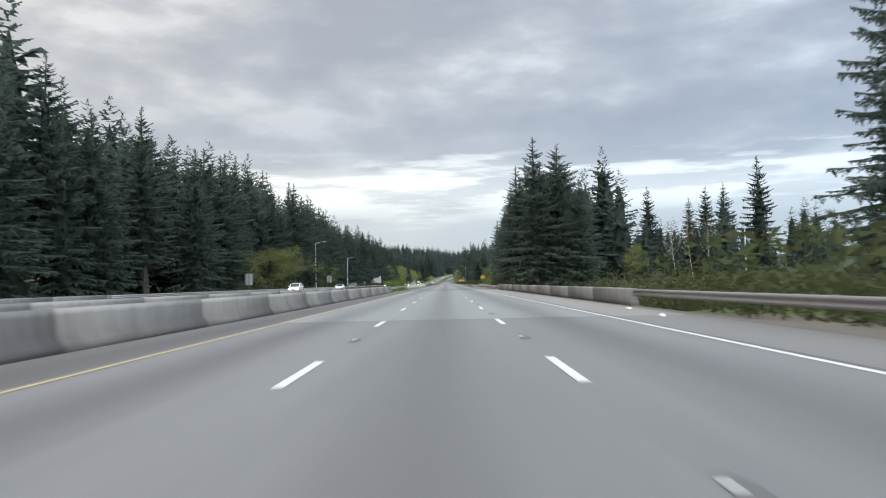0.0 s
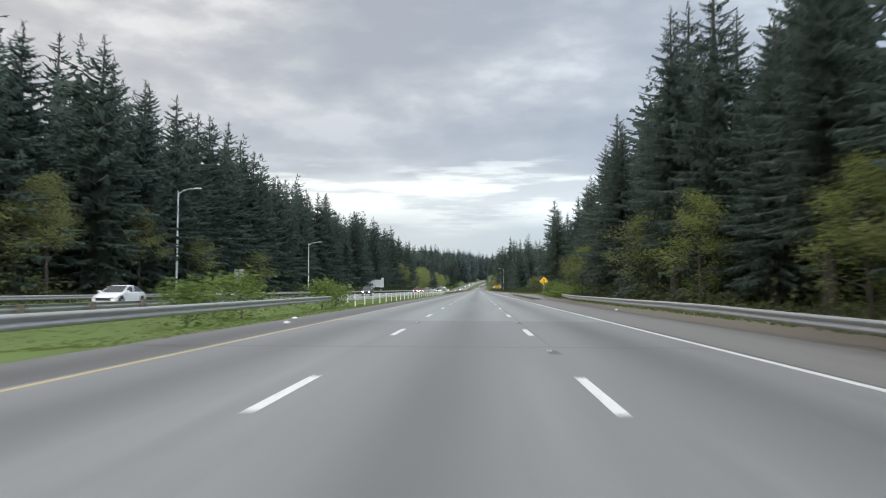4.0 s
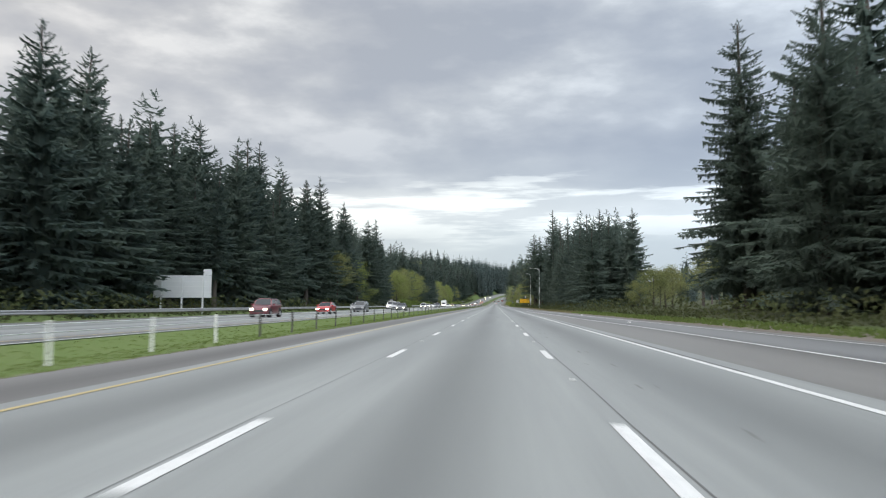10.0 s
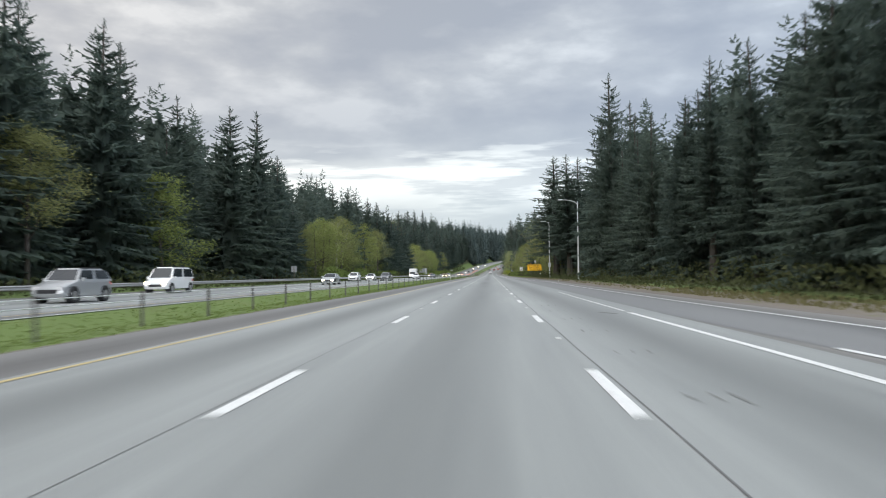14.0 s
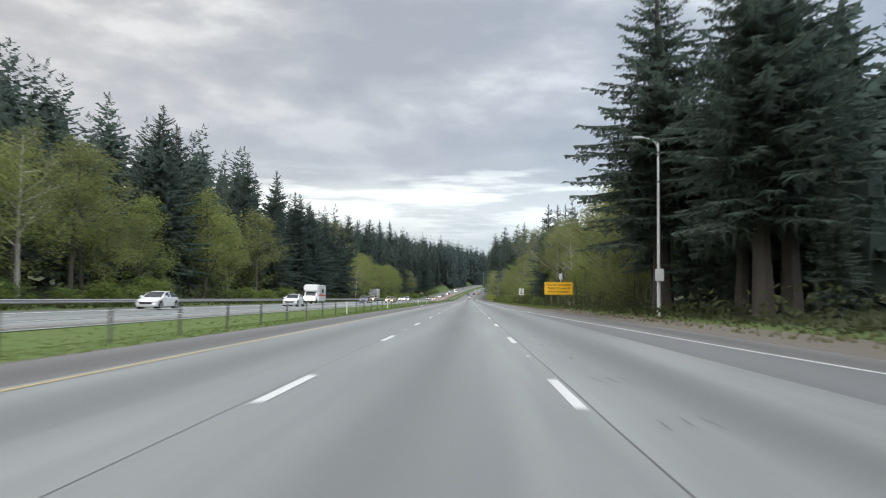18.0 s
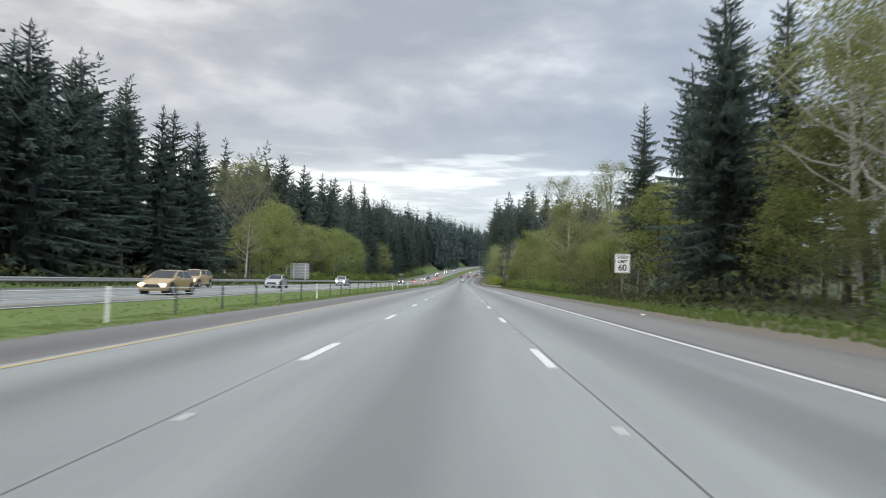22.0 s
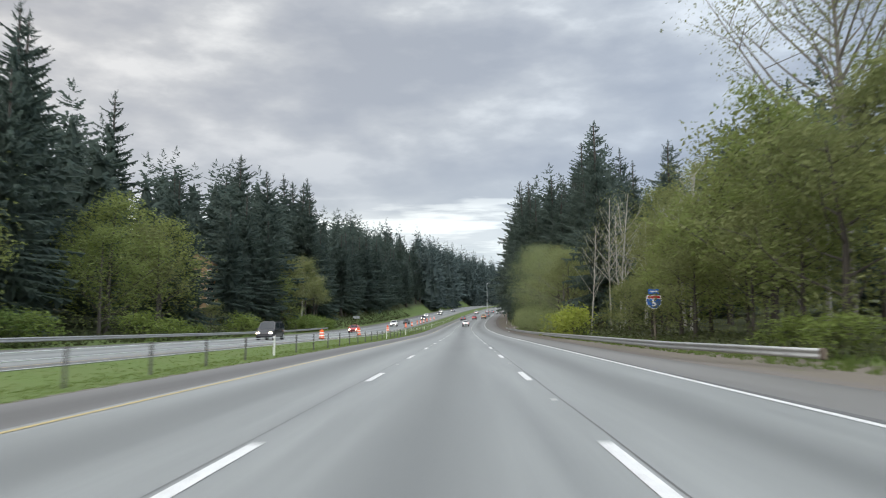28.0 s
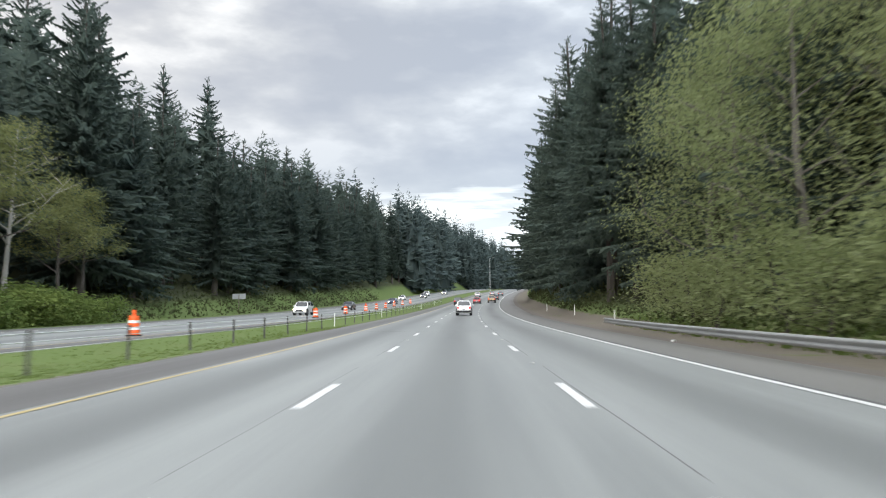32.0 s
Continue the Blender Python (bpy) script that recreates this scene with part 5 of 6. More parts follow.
# merge warning
t = sign_thing("merge_sign", "yellow diamond merge warning sign on a single post", 13.5, 272.5)
post_part(t, 0, 3.5, 0.04, DULL_STEEL)
c, d = 2.93, 0.93
part("panel", plate_mesh(bmesh.new(), [(0, c - d), (d, c), (0, c + d), (-d, c)], -0.012, 0.0), SIGN_YELLOW, t)
part("border", plate_mesh(bmesh.new(), [(0, c - d + 0.07), (d - 0.07, c), (0, c + d - 0.07), (-d + 0.07, c), (-d + 0.11, c), (0, c + d - 0.11), (d - 0.11, c), (0, c - d + 0.11)][:4], -0.0145, -0.0125), SIGN_BLACK, t)
part("face", plate_mesh(bmesh.new(), [(0, c - d + 0.10), (d - 0.10, c), (0, c + d - 0.10), (-d + 0.10, c)], -0.0165, -0.015), SIGN_YELLOW, t)
bm = plate_mesh(bmesh.new(), [(-0.07, c - 0.5), (0.07, c - 0.5), (0.07, c + 0.16), (0.20, c + 0.16), (0.0, c + 0.52), (-0.20, c + 0.16), (-0.07, c + 0.16)], -0.021, -0.017)
part("arrow", bm, SIGN_BLACK, t)
part("branch_stroke", plate_mesh(bmesh.new(), [(0.24, c - 0.5), (0.36, c - 0.43), (0.14, c - 0.10), (0.072, c - 0.17)], -0.021, -0.017), SIGN_BLACK, t)

# flashing radio advisory
t = sign_thing("advisory_sign", "wide yellow traffic advisory sign with beacons on timber posts", 14.6, 666.5)
for px in (-1.2, 0.0, 1.2):
    post_part(t, px, 3.9, 0.075)
part("panel", plate_mesh(bmesh.new(), rounded(4.5, 1.95, 0.12, 2.85), -0.05, 0.0), SIGN_YELLOW, t)
for a, b, c, e in ((-2.14, 2.14, 3.70, 3.735), (-2.14, 2.14, 1.965, 2.0)):
    part("border", boxed(a, b, -0.056, -0.05, c, e), SIGN_BLACK, t)
for a, b in ((-2.18, -2.145), (2.145, 2.18)):
    part("border", boxed(a, b, -0.056, -0.05, 2.03, 3.67), SIGN_BLACK, t)
for txt, zz in (("TRAFFIC ADVISORY", 3.38), ("TUNE TO AM 530", 2.85), ("WHEN FLASHING", 2.32)):
    words(txt, 0.46, 0, zz, -0.055, SIGN_BLACK, t, weight=0.006)
for px in (-1.2, 1.2):
    bm = bmesh.new()
    tube(bm, [(px, -0.12, 4.08), (px, 0.06, 4.08)], [0.15, 0.15], 14)
    b = part("beacon", bm, TRIM, t, "unlit amber beacon in a black hood")
    bm = bmesh.new()
    tube(bm, [(px, -0.13, 4.08), (px, -0.10, 4.08)], [0.11, 0.12], 14)
    part("lens", bm, simple("amber_lens", (0.7, 0.3, 0.03), 0.2), b)
part("mast", boxed(0.26, 0.34, 0.05, 0.13, 3.6, 5.2), DULL_STEEL, t)
solar = part("solar_panel", plate_mesh(bmesh.new(), rounded(0.55, 0.95, 0.02, 0.0), -0.02, 0.02), DULL_STEEL, t, "small tilted solar panel on a mast")
solar.matrix_basis = pose(0.28, -0.02, 4.75, -18, 0, 8)
for k in range(3):
    part("cell_row", boxed(-0.24, 0.24, -0.026, -0.021, -0.43 + 0.3 * k, -0.16 + 0.3 * k), GREY_PANEL, solar)
cabinet = thing("control_cabinet", "small pale metal control cabinet beside the advisory sign", "control cabinet", m=pose(*at(16.3, 666.8, ground_z(16.3, 666.8))))
part("housing", boxed(-0.22, 0.22, -0.16, 0.16, 0.1, 0.95, 0.02), SIGN_WHITE, cabinet)
part("door", boxed(-0.19, 0.19, -0.175, -0.162, 0.15, 0.88, 0.005), SIGN_WHITE, cabinet)
part("plinth", boxed(-0.26, 0.26, -0.2, 0.2, -0.3, 0.1, 0.01), BARRIER, cabinet)

# speed limit
t = sign_thing("speed_limit_sign", "white speed limit sign on a timber post", 12.9, 727.4)
post_part(t, 0, 3.5, 0.07)
part("panel", plate_mesh(bmesh.new(), rounded(1.2, 1.5, 0.07, 2.95), -0.012, 0.0), SIGN_WHITE, t)
for a, b, c, e in ((-0.52, 0.52, 3.635, 3.655), (-0.52, 0.52, 2.245, 2.265), (-0.56, -0.54, 2.28, 3.62), (0.54, 0.56, 2.28, 3.62)):
    part("border", boxed(a, b, -0.017, -0.0125, c, e), SIGN_BLACK, t)
words("SPEED", 0.33, 0, 3.43, -0.016, SIGN_BLACK, t, weight=0.006)
words("LIMIT", 0.33, 0, 3.09, -0.016, SIGN_BLACK, t, weight=0.006)
words("60", 0.68, 0, 2.60, -0.016, SIGN_BLACK, t, weight=0.014)

# interstate shield
t = sign_thing("route_shield", "blue and red route shield with a direction plate on a post", 14.2, 901)
post_part(t, 0, 3.4, 0.06)
half = [(0.0, 2.35), (0.30, 2.46), (0.52, 2.70), (0.58, 3.0), (0.52, 3.30), (0.44, 3.42), (0.22, 3.36), (0.0, 3.42)]
outline = half + [(-x, z) for x, z in half[-2:0:-1]]
part("panel", plate_mesh(bmesh.new(), outline, -0.012, 0.0), SIGN_WHITE, t)
field = [(0.0, 2.41), (0.28, 2.51), (0.47, 2.73), (0.53, 3.0), (0.50, 3.12)]
part("blue_field", plate_mesh(bmesh.new(), field + [(-x, z) for x, z in field[:0:-1]], -0.016, -0.0125), SIGN_BLUE, t)
band = [(0.49, 3.15), (0.41, 3.36), (0.22, 3.30), (0.0, 3.36)]
part("red_band", plate_mesh(bmesh.new(), band + [(-x, z) for x, z in band[2::-1]], -0.017, -0.0125), SIGN_RED, t)
words("5", 0.70, 0, 2.78, -0.018, SIGN_WHITE, t, weight=0.02)
part("direction_plate", plate_mesh(bmesh.new(), rounded(0.78, 0.38, 0.03, 3.66), -0.012, 0.0), SIGN_BLUE, t, "small blue plate with a white direction word")
part("word_bar", boxed(-0.28, 0.28, -0.017, -0.0125, 3.62, 3.71), SIGN_WHITE, t)


def board_back(label, x0, x1, y, zb, zt, posts_at, tab=False, sheet=None):
    """A guide sign seen from behind: panel, horizontal stiffeners, posts."""
    cx = (x0 + x1) / 2
    w = x1 - x0
    t = thing("guide_sign", label, "road sign", m=pose(*at(cx, y, 0)))
    part("panel", boxed(-w / 2, w / 2, 0.0, 0.02, zb, zt, 0.004), sheet or BRIGHT_PANEL, t)
    k = max(2, round((zt - zb) / 0.7))
    for i in range(k + 1):
        z = zb + 0.06 + (zt - zb - 0.12) * i / k
        part("stiffener", boxed(-w / 2 + 0.02, w / 2 - 0.02, -0.06, -0.002, z - 0.03, z + 0.03), DULL_STEEL, t)
    for p in posts_at:
        part("post", boxed(p - 0.09, p + 0.09, -0.22, -0.062, ground_z(cx, y) - 0.8, zt - 0.1, 0.01), DULL_STEEL, t)
    if tab:
        part("exit_tab", boxed(w / 2 - 1.0, w / 2, 0.0, 0.02, zt + 0.01, zt + 0.75, 0.004), BRIGHT_PANEL, t)
    return t


board_back("large bare-metal back of a guide sign beyond the oncoming lanes", -41.0, -33.8, 393, 1.9, 4.6, (-2.6, 0, 2.6), tab=True)
board_back("bare-metal back of a guide sign beyond the oncoming lanes", -38.4, -34.1, 837, 1.0, 4.4, (-1.3, 1.3), sheet=GREY_PANEL)
board_back("tall bare-metal back of a guide sign on a rising bank", -36.5 - 12, -32.5 - 12, 1243, 3.6, 8.2, (-1.3, 1.3), sheet=GREY_PANEL)
for x, y, zb, zt, w in ((-35.5, 136, 1.6, 3.6, 1.3), (-36.5, 236, 2.0, 4.2, 1.5), (-36, 334, 1.6, 2.6, 0.9), (-35, 560, 1.9, 3.0, 1.0), (-34, 1075, 2.2, 3.0, 2.0)):
    t = thing("road_sign", "small bare-metal back of a road sign on a post", "road sign", m=pose(*at(x, y, ground_z(x, y))))
    part("panel", plate_mesh(bmesh.new(), rounded(w, zt - zb, 0.05, (zb + zt) / 2), 0.0, 0.012), GREY_PANEL, t)
    part("post", boxed(-0.05, 0.05, -0.09, -0.002, -0.6, zt - 0.05), WOOD, t)


# ---- lamp posts ----
def street_lamp(x, y, h, arm, label):
    """A tapered steel mast with a curved arm and a flat lamp head; arm is the reach towards the road."""
    t = thing("street_lamp", label, "street lamp", "freeway lamps", m=pose(*at(x, y, ground_z(x, y))))
    bm = bmesh.new()
    tube(bm, [(0, 0, -0.5), (0, 0, 0.3), (0, 0, h * 0.5), (0, 0, h)], [0.13, 0.13, 0.105, 0.075], 10)
    part("mast", bm, DULL_STEEL, t)
    bm = bmesh.new()
    tube(bm, [(0, 0, h - 0.5), (arm * 0.2, 0, h - 0.05), (arm * 0.55, 0, h + 0.2), (arm, 0, h + 0.28)], [0.06, 0.055, 0.045, 0.04], 8)
    part("arm", bm, DULL_STEEL, t)
    s = 1 if arm > 0 else -1
    hd = part("lamp_head", boxed(min(arm - 0.05 * s, arm + 0.7 * s), max(arm - 0.05 * s, arm + 0.7 * s), -0.16, 0.16, h + 0.22, h + 0.36, 0.04), DULL_STEEL, t)
    part("lens", boxed(min(arm + 0.1 * s, arm + 0.6 * s), max(arm + 0.1 * s, arm + 0.6 * s), -0.11, 0.11, h + 0.19, h + 0.218), LENS, hd)
    part("base_plate", boxed(-0.22, 0.22, -0.22, 0.22, -0.05, 0.05, 0.01), DULL_STEEL, t)
    return t


street_lamp(-36.5, 212, 13.2, 2.2, "tall grey lamp post beyond the oncoming lanes")
street_lamp(-37.5, 288, 11.3, 2.2, "tall grey lamp post beyond the oncoming lanes")
street_lamp(14.6, 547, 12.6, -2.4, "tall galvanised lamp post by the merging lane")
lamp = street_lamp(14.4, 603, 13.0, -1.2, "slim lamp post with a control box by the verge")
part("control_box", boxed(-0.3, 0.3, -0.35, -0.1, 2.6, 3.5, 0.03), DULL_STEEL, lamp, "grey metal control box")
street_lamp(-8.0, 1330, 16.0, 1.5, "distant tall mast on the rise")
street_lamp(60, 150, 9.5, -2.0, "lamp post on the road below the bridge")
for x, y in ((11.6, 1020), (12.2, 1046), (11.8, 1075), (-12.6, 196)):
    t = thing("delineator", "slim white marker post on the verge", "marker post", "verge marker posts", m=pose(*at(x, y, ground_z(x, y))))
    part("post", boxed(-0.05, 0.05, -0.015, 0.015, -0.3, 1.15, 0.006), POST_WHITE, t)
    part("reflector", boxed(-0.035, 0.035, -0.019, -0.0155, 0.95, 1.1), LENS, t)


# ---- traffic drums ----
def drum(x, y, flash):
    t = thing("traffic_drum", "orange traffic drum with white bands and a rubber base", "traffic drum", "row of traffic drums", m=pose(*at(x, y, 0.0)))
    bm = bmesh.new()
    zs = [0.05, 0.1, 0.1, 0.92, 0.92, 0.97]
    tube(bm, [(0, 0, 0.06), (0, 0, 0.35), (0, 0, 0.62), (0, 0, 0.86), (0, 0, 0.98)], [0.29, 0.275, 0.255, 0.24, 0.22], 16)
    part("drum", bm, ORANGE, t)
    for z, r in ((0.30, 0.283), (0.62, 0.26)):
        bm = bmesh.new()
        tube(bm, [(0, 0, z), (0, 0, z + 0.13)], [r, r - 0.006], 16)
        part("band", bm, SIGN_WHITE, t)
    bm = bmesh.new()
    tube(bm, [(0, 0, 0), (0, 0, 0.07)], [0.38, 0.36], 12)
    part("base", bm, RUBBER, t)
    part("handle", boxed(-0.1, 0.1, -0.02, 0.02, 0.975, 1.06, 0.012), ORANGE, t)
    if flash:
        part("warning_lamp", boxed(-0.09, 0.09, -0.05, 0.05, 1.06, 1.26, 0.03), ORANGE, t)
    return t


for k, y in enumerate((928, 957, 999, 1043, 1062, 1080, 1092, 1104, 1117, 1131, 1146)):
    drum(-15.2 - 0.12 * k if k > 2 else -15.4, y, k % 3 == 2)


# ---- vehicles ----
def paint(name, colour, metal=0.0):
    q = Mat(name, 0.28, metal, 0.5)
    v = q.coord()
    q.colour(q.mix(q.noise(v, 1.5), tuple(c * 0.92 for c in colour), tuple(min(1, c * 1.05) for c in colour)))
    q.b.inputs["Coat Weight"].default_value = 0.6
    return q.m


PAINTS = {"white": paint("white_car_paint", (0.78, 0.78, 0.77)), "silver": paint("silver_car_paint", (0.45, 0.46, 0.47), 0.4),
          "grey": paint("grey_car_paint", (0.16, 0.17, 0.18), 0.3), "black": paint("black_car_paint", (0.025, 0.027, 0.03)),
          "red": paint("red_car_paint", (0.42, 0.03, 0.03)), "maroon": paint("maroon_car_paint", (0.16, 0.04, 0.05)),
          "tan": paint("tan_car_paint", (0.42, 0.30, 0.15), 0.2), "blue": paint("dark_blue_car_paint", (0.04, 0.06, 0.13), 0.2)}

# half-length, half-width, sill, belt, roof, bonnet start, windscreen foot, roof front, roof back, tail foot, wheel radius
SHAPES = {"sedan": (2.35, 0.90, 0.24, 0.95, 1.44, 0.84, 1.25, 0.15, -0.95, -1.9, 0.33),
          "suv": (2.30, 0.92, 0.30, 1.08, 1.68, 0.98, 1.15, 0.55, -1.75, -2.15, 0.36),
          "van": (2.55, 0.98, 0.30, 1.10, 1.95, 1.02, 1.75, 0.95, -2.35, -2.5, 0.35),
          "pickup": (2.75, 0.98, 0.38, 1.12, 1.82, 1.02, 1.15, 0.55, -0.55, -0.75, 0.40)}


def pane(quad, margin, lift):
    """A window pane set into a quad, a little proud of it."""
    a, b, c, d = (Vector(p) for p in quad)
    n = (b - a).cross(d - a).normalized() * lift
    mu, mv = margin

    def pt(u, v):
        return a.lerp(b, u).lerp(d.lerp(c, u), v) + n
    bm = bmesh.new()
    f = [bm.verts.new(pt(u, v)) for u, v in ((mu, mv), (1 - mu, mv), (1 - mu, 1 - mv), (mu, 1 - mv))]
    g = [bm.verts.new(v.co - n * 1.6) for v in f]
    bm.faces.new(f)
    for i in range(4):
        bm.faces.new((f[i], g[i], g[(i + 1) % 4], f[(i + 1) % 4]))
    return bm


def soften(bm, degrees=38):
    """Smooth shading with crisp edges only where the surface really turns."""
    bm.normal_update()
    for f in bm.faces:
        f.smooth = True
    for e in bm.edges:
        if len(e.link_faces) == 2 and e.calc_face_angle(0) > radians(degrees):
            e.smooth = False
    return bm


def shell(profile, W, L):
    """A car's lower body: its side profile rounded at the shoulders and drawn in towards nose and tail."""
    pts = []
    n = len(profile)
    for i in range(n):
        a, b = profile[i], profile[(i + 1) % n]
        k = max(1, int(math.hypot(b[0] - a[0], b[1] - a[1]) / 0.45))
        pts += [(a[0] + (b[0] - a[0]) * j / k, a[1] + (b[1] - a[1]) * j / k) for j in range(k)]
    cy, cz = 0.0, sum(p[1] for p in pts) / len(pts)
    bm = bmesh.new()
    cols = []
    for f, inset in ((-1, 0.10), (-0.985, 0.045), (-0.93, 0.012), (-0.5, 0), (0, -0.012), (0.5, 0), (0.93, 0.012), (0.985, 0.045), (1, 0.10)):
        col = []
        for y, z in pts:
            d = max(0.3, math.hypot(y - cy, z - cz))
            taper = 1 - 0.15 * min(1.0, abs(y) / L) ** 5 - 0.05 * max(0.0, (z - cz)) / 0.4
            col.append(bm.verts.new((f * W * taper, y - (y - cy) / d * inset * 0.7, z - (1 if z > cz else -1) * inset * min(1, abs(z - cz) / 0.25))))
        cols.append(col)
    m = len(pts)
    for a, b in zip(cols, cols[1:]):
        for i in range(m):
            bm.faces.new((a[i], a[(i + 1) % m], b[(i + 1) % m], b[i]))
    bm.faces.new(cols[0])
    bm.faces.new(list(reversed(cols[-1])))
    bmesh.ops.recalc_face_normals(bm, faces=bm.faces)
    return soften(bm)


def car(shape, colour, label, x, y, toward, lit, category="car"):
    """A car that stands at metres across and along; toward: it faces the viewer."""
    L, W, sill, belt, roof, hood, wf, rf, rb, tf, wr = SHAPES[shape]
    body = PAINTS[colour]
    yaw = (180 if toward else 0) - math.degrees(math.atan2(bend(y + 5) - bend(y - 5), 10))
    tilt = math.degrees(math.atan2(rise(y + 5) - rise(y - 5), 10)) * (-1 if toward else 1)
    t = thing({"sedan": "sedan", "suv": "suv", "van": "van", "pickup": "pickup_truck"}[shape], label, category, "traffic",
              m=Matrix.Translation(at(x, y, 0.006)) @ pose(0, 0, 0, 0, 0, yaw) @ pose(0, 0, 0, tilt))
    bed = shape == "pickup"
    low = [(-L, sill + 0.12), (-L + 0.02, belt - 0.18), (-L + 0.12, belt - (0.02 if shape != "sedan" else 0.0)), (wf, belt), (wf + 0.1, belt - 0.02),
           (L - 0.35, hood - 0.1), (L - 0.06, hood - 0.26), (L, sill + 0.16), (L - 0.12, sill), (-L + 0.12, sill)]
    part("body", shell(low, W, L), body, t)
    wb, wt = W - 0.07, W - 0.24
    b = [(-wb, tf, belt - 0.04), (wb, tf, belt - 0.04), (wb, wf, belt - 0.04), (-wb, wf, belt - 0.04)]
    u = [(-wt, rb, roof), (wt, rb, roof), (wt, rf, roof), (-wt, rf, roof)]
    bm = bmesh.new()
    vb, vu = [bm.verts.new(p) for p in b], [bm.verts.new(p) for p in u]
    for f in ((vu[0], vu[1], vu[2], vu[3]), (vb[0], vb[1], vu[1], vu[0]), (vb[1], vb[2], vu[2], vu[1]), (vb[2], vb[3], vu[3], vu[2]), (vb[3], vb[0], vu[0], vu[3])):
        bm.faces.new(f)
    bmesh.ops.bevel(bm, geom=[e for e in bm.edges if e.verts[0].co.z > belt and e.verts[1].co.z > belt], offset=0.13, segments=3, affect="EDGES")
    bmesh.ops.recalc_face_normals(bm, faces=bm.faces)
    part("cabin", soften(bm), body, t)
    part("rear_window", pane((b[0], b[1], u[1], u[0]), (0.08, 0.14), 0.012), GLASS, t)
    part("windscreen", pane((b[2], b[3], u[3], u[2]), (0.06, 0.10), 0.012), GLASS, t)
    for s, (p, q, r, w) in ((1, (b[1], b[2], u[2], u[1])), (-1, (b[3], b[0], u[0], u[3]))):
        p, q, r, w = (Vector(v) for v in (p, q, r, w))
        m0, m1 = p.lerp(q, 0.5), w.lerp(r, 0.5)
        part("side_window", pane((p, m0, m1, w), (0.08, 0.16), 0.012), GLASS, t)
        part("side_window", pane((m0, q, r, m1), (0.06, 0.16), 0.012), GLASS, t)
    for sx in (-1, 1):
        for wy in (L - 0.85, -L + 0.85):
            bm = bmesh.new()
            tube(bm, [(sx * (W - 0.3), wy, wr + 0.03), (sx * (W - 0.02), wy, wr + 0.03)], [wr * 1.17, wr * 1.17], 18)
            part("wheel_arch", bm, TRIM, t, "dark wheel arch")
            bm = bmesh.new()
            tube(bm, [(sx * (W - 0.2), wy, wr), (sx * (W - 0.005), wy, wr)], [wr, wr], 18)
            wh = part("wheel", bm, RUBBER, t)
            bm = bmesh.new()
            tube(bm, [(sx * (W - 0.05), wy, wr), (sx * (W + 0.003), wy, wr)], [wr * 0.66, wr * 0.62], 12)
            part("rim", bm, RIM, wh)
        part("headlamp", boxed(sx * (W * 0.86 - 0.19) - 0.17, sx * (W * 0.86 - 0.19) + 0.17, L - 0.15, L - 0.01, hood - 0.36, hood - 0.18, 0.03), LAMP_ON if lit else LENS, t)
        part("tail_lamp", boxed(sx * (W * 0.84 - 0.12) - 0.09, sx * (W * 0.84 - 0.12) + 0.09, -L - 0.012, -L + 0.12, belt - 0.30, belt - 0.08, 0.03), TAIL, t)
        part("mirror", boxed(sx * (W + 0.06) - 0.1, sx * (W + 0.06) + 0.1, wf - 0.42, wf - 0.26, belt - 0.02, belt + 0.14, 0.03), body, t)
    part("grille", boxed(-0.5, 0.5, L - 0.03, L + 0.012, sill + 0.16, sill + 0.36, 0.02), TRIM, t)
    part("rear_bumper", boxed(-W * 0.86, W * 0.86, -L - 0.06, -L + 0.05, sill + 0.06, sill + 0.28, 0.03), TRIM, t)
    pl = part("number_plate", boxed(-0.16, 0.16, -L - 0.02, -L + 0.01, belt - 0.46, belt - 0.31), PLATE, t)
    part("plate_bar", boxed(-0.12, 0.12, -L - 0.026, -L - 0.021, belt - 0.41, belt - 0.36), TRIM, pl)
    if bed:
        part("bed_floor", boxed(-W + 0.12, W - 0.12, -L + 0.14, tf - 0.06, belt + 0.004, belt + 0.03), TRIM, t)
    if shape in ("suv", "van"):
        for sx in (-1, 1):
            part("roof_rail", boxed(sx * (wt - 0.12) - 0.02, sx * (wt - 0.12) + 0.02, rb + 0.25, rf - 0.15, roof - 0.01, roof + 0.05, 0.012), TRIM, t)
    return t


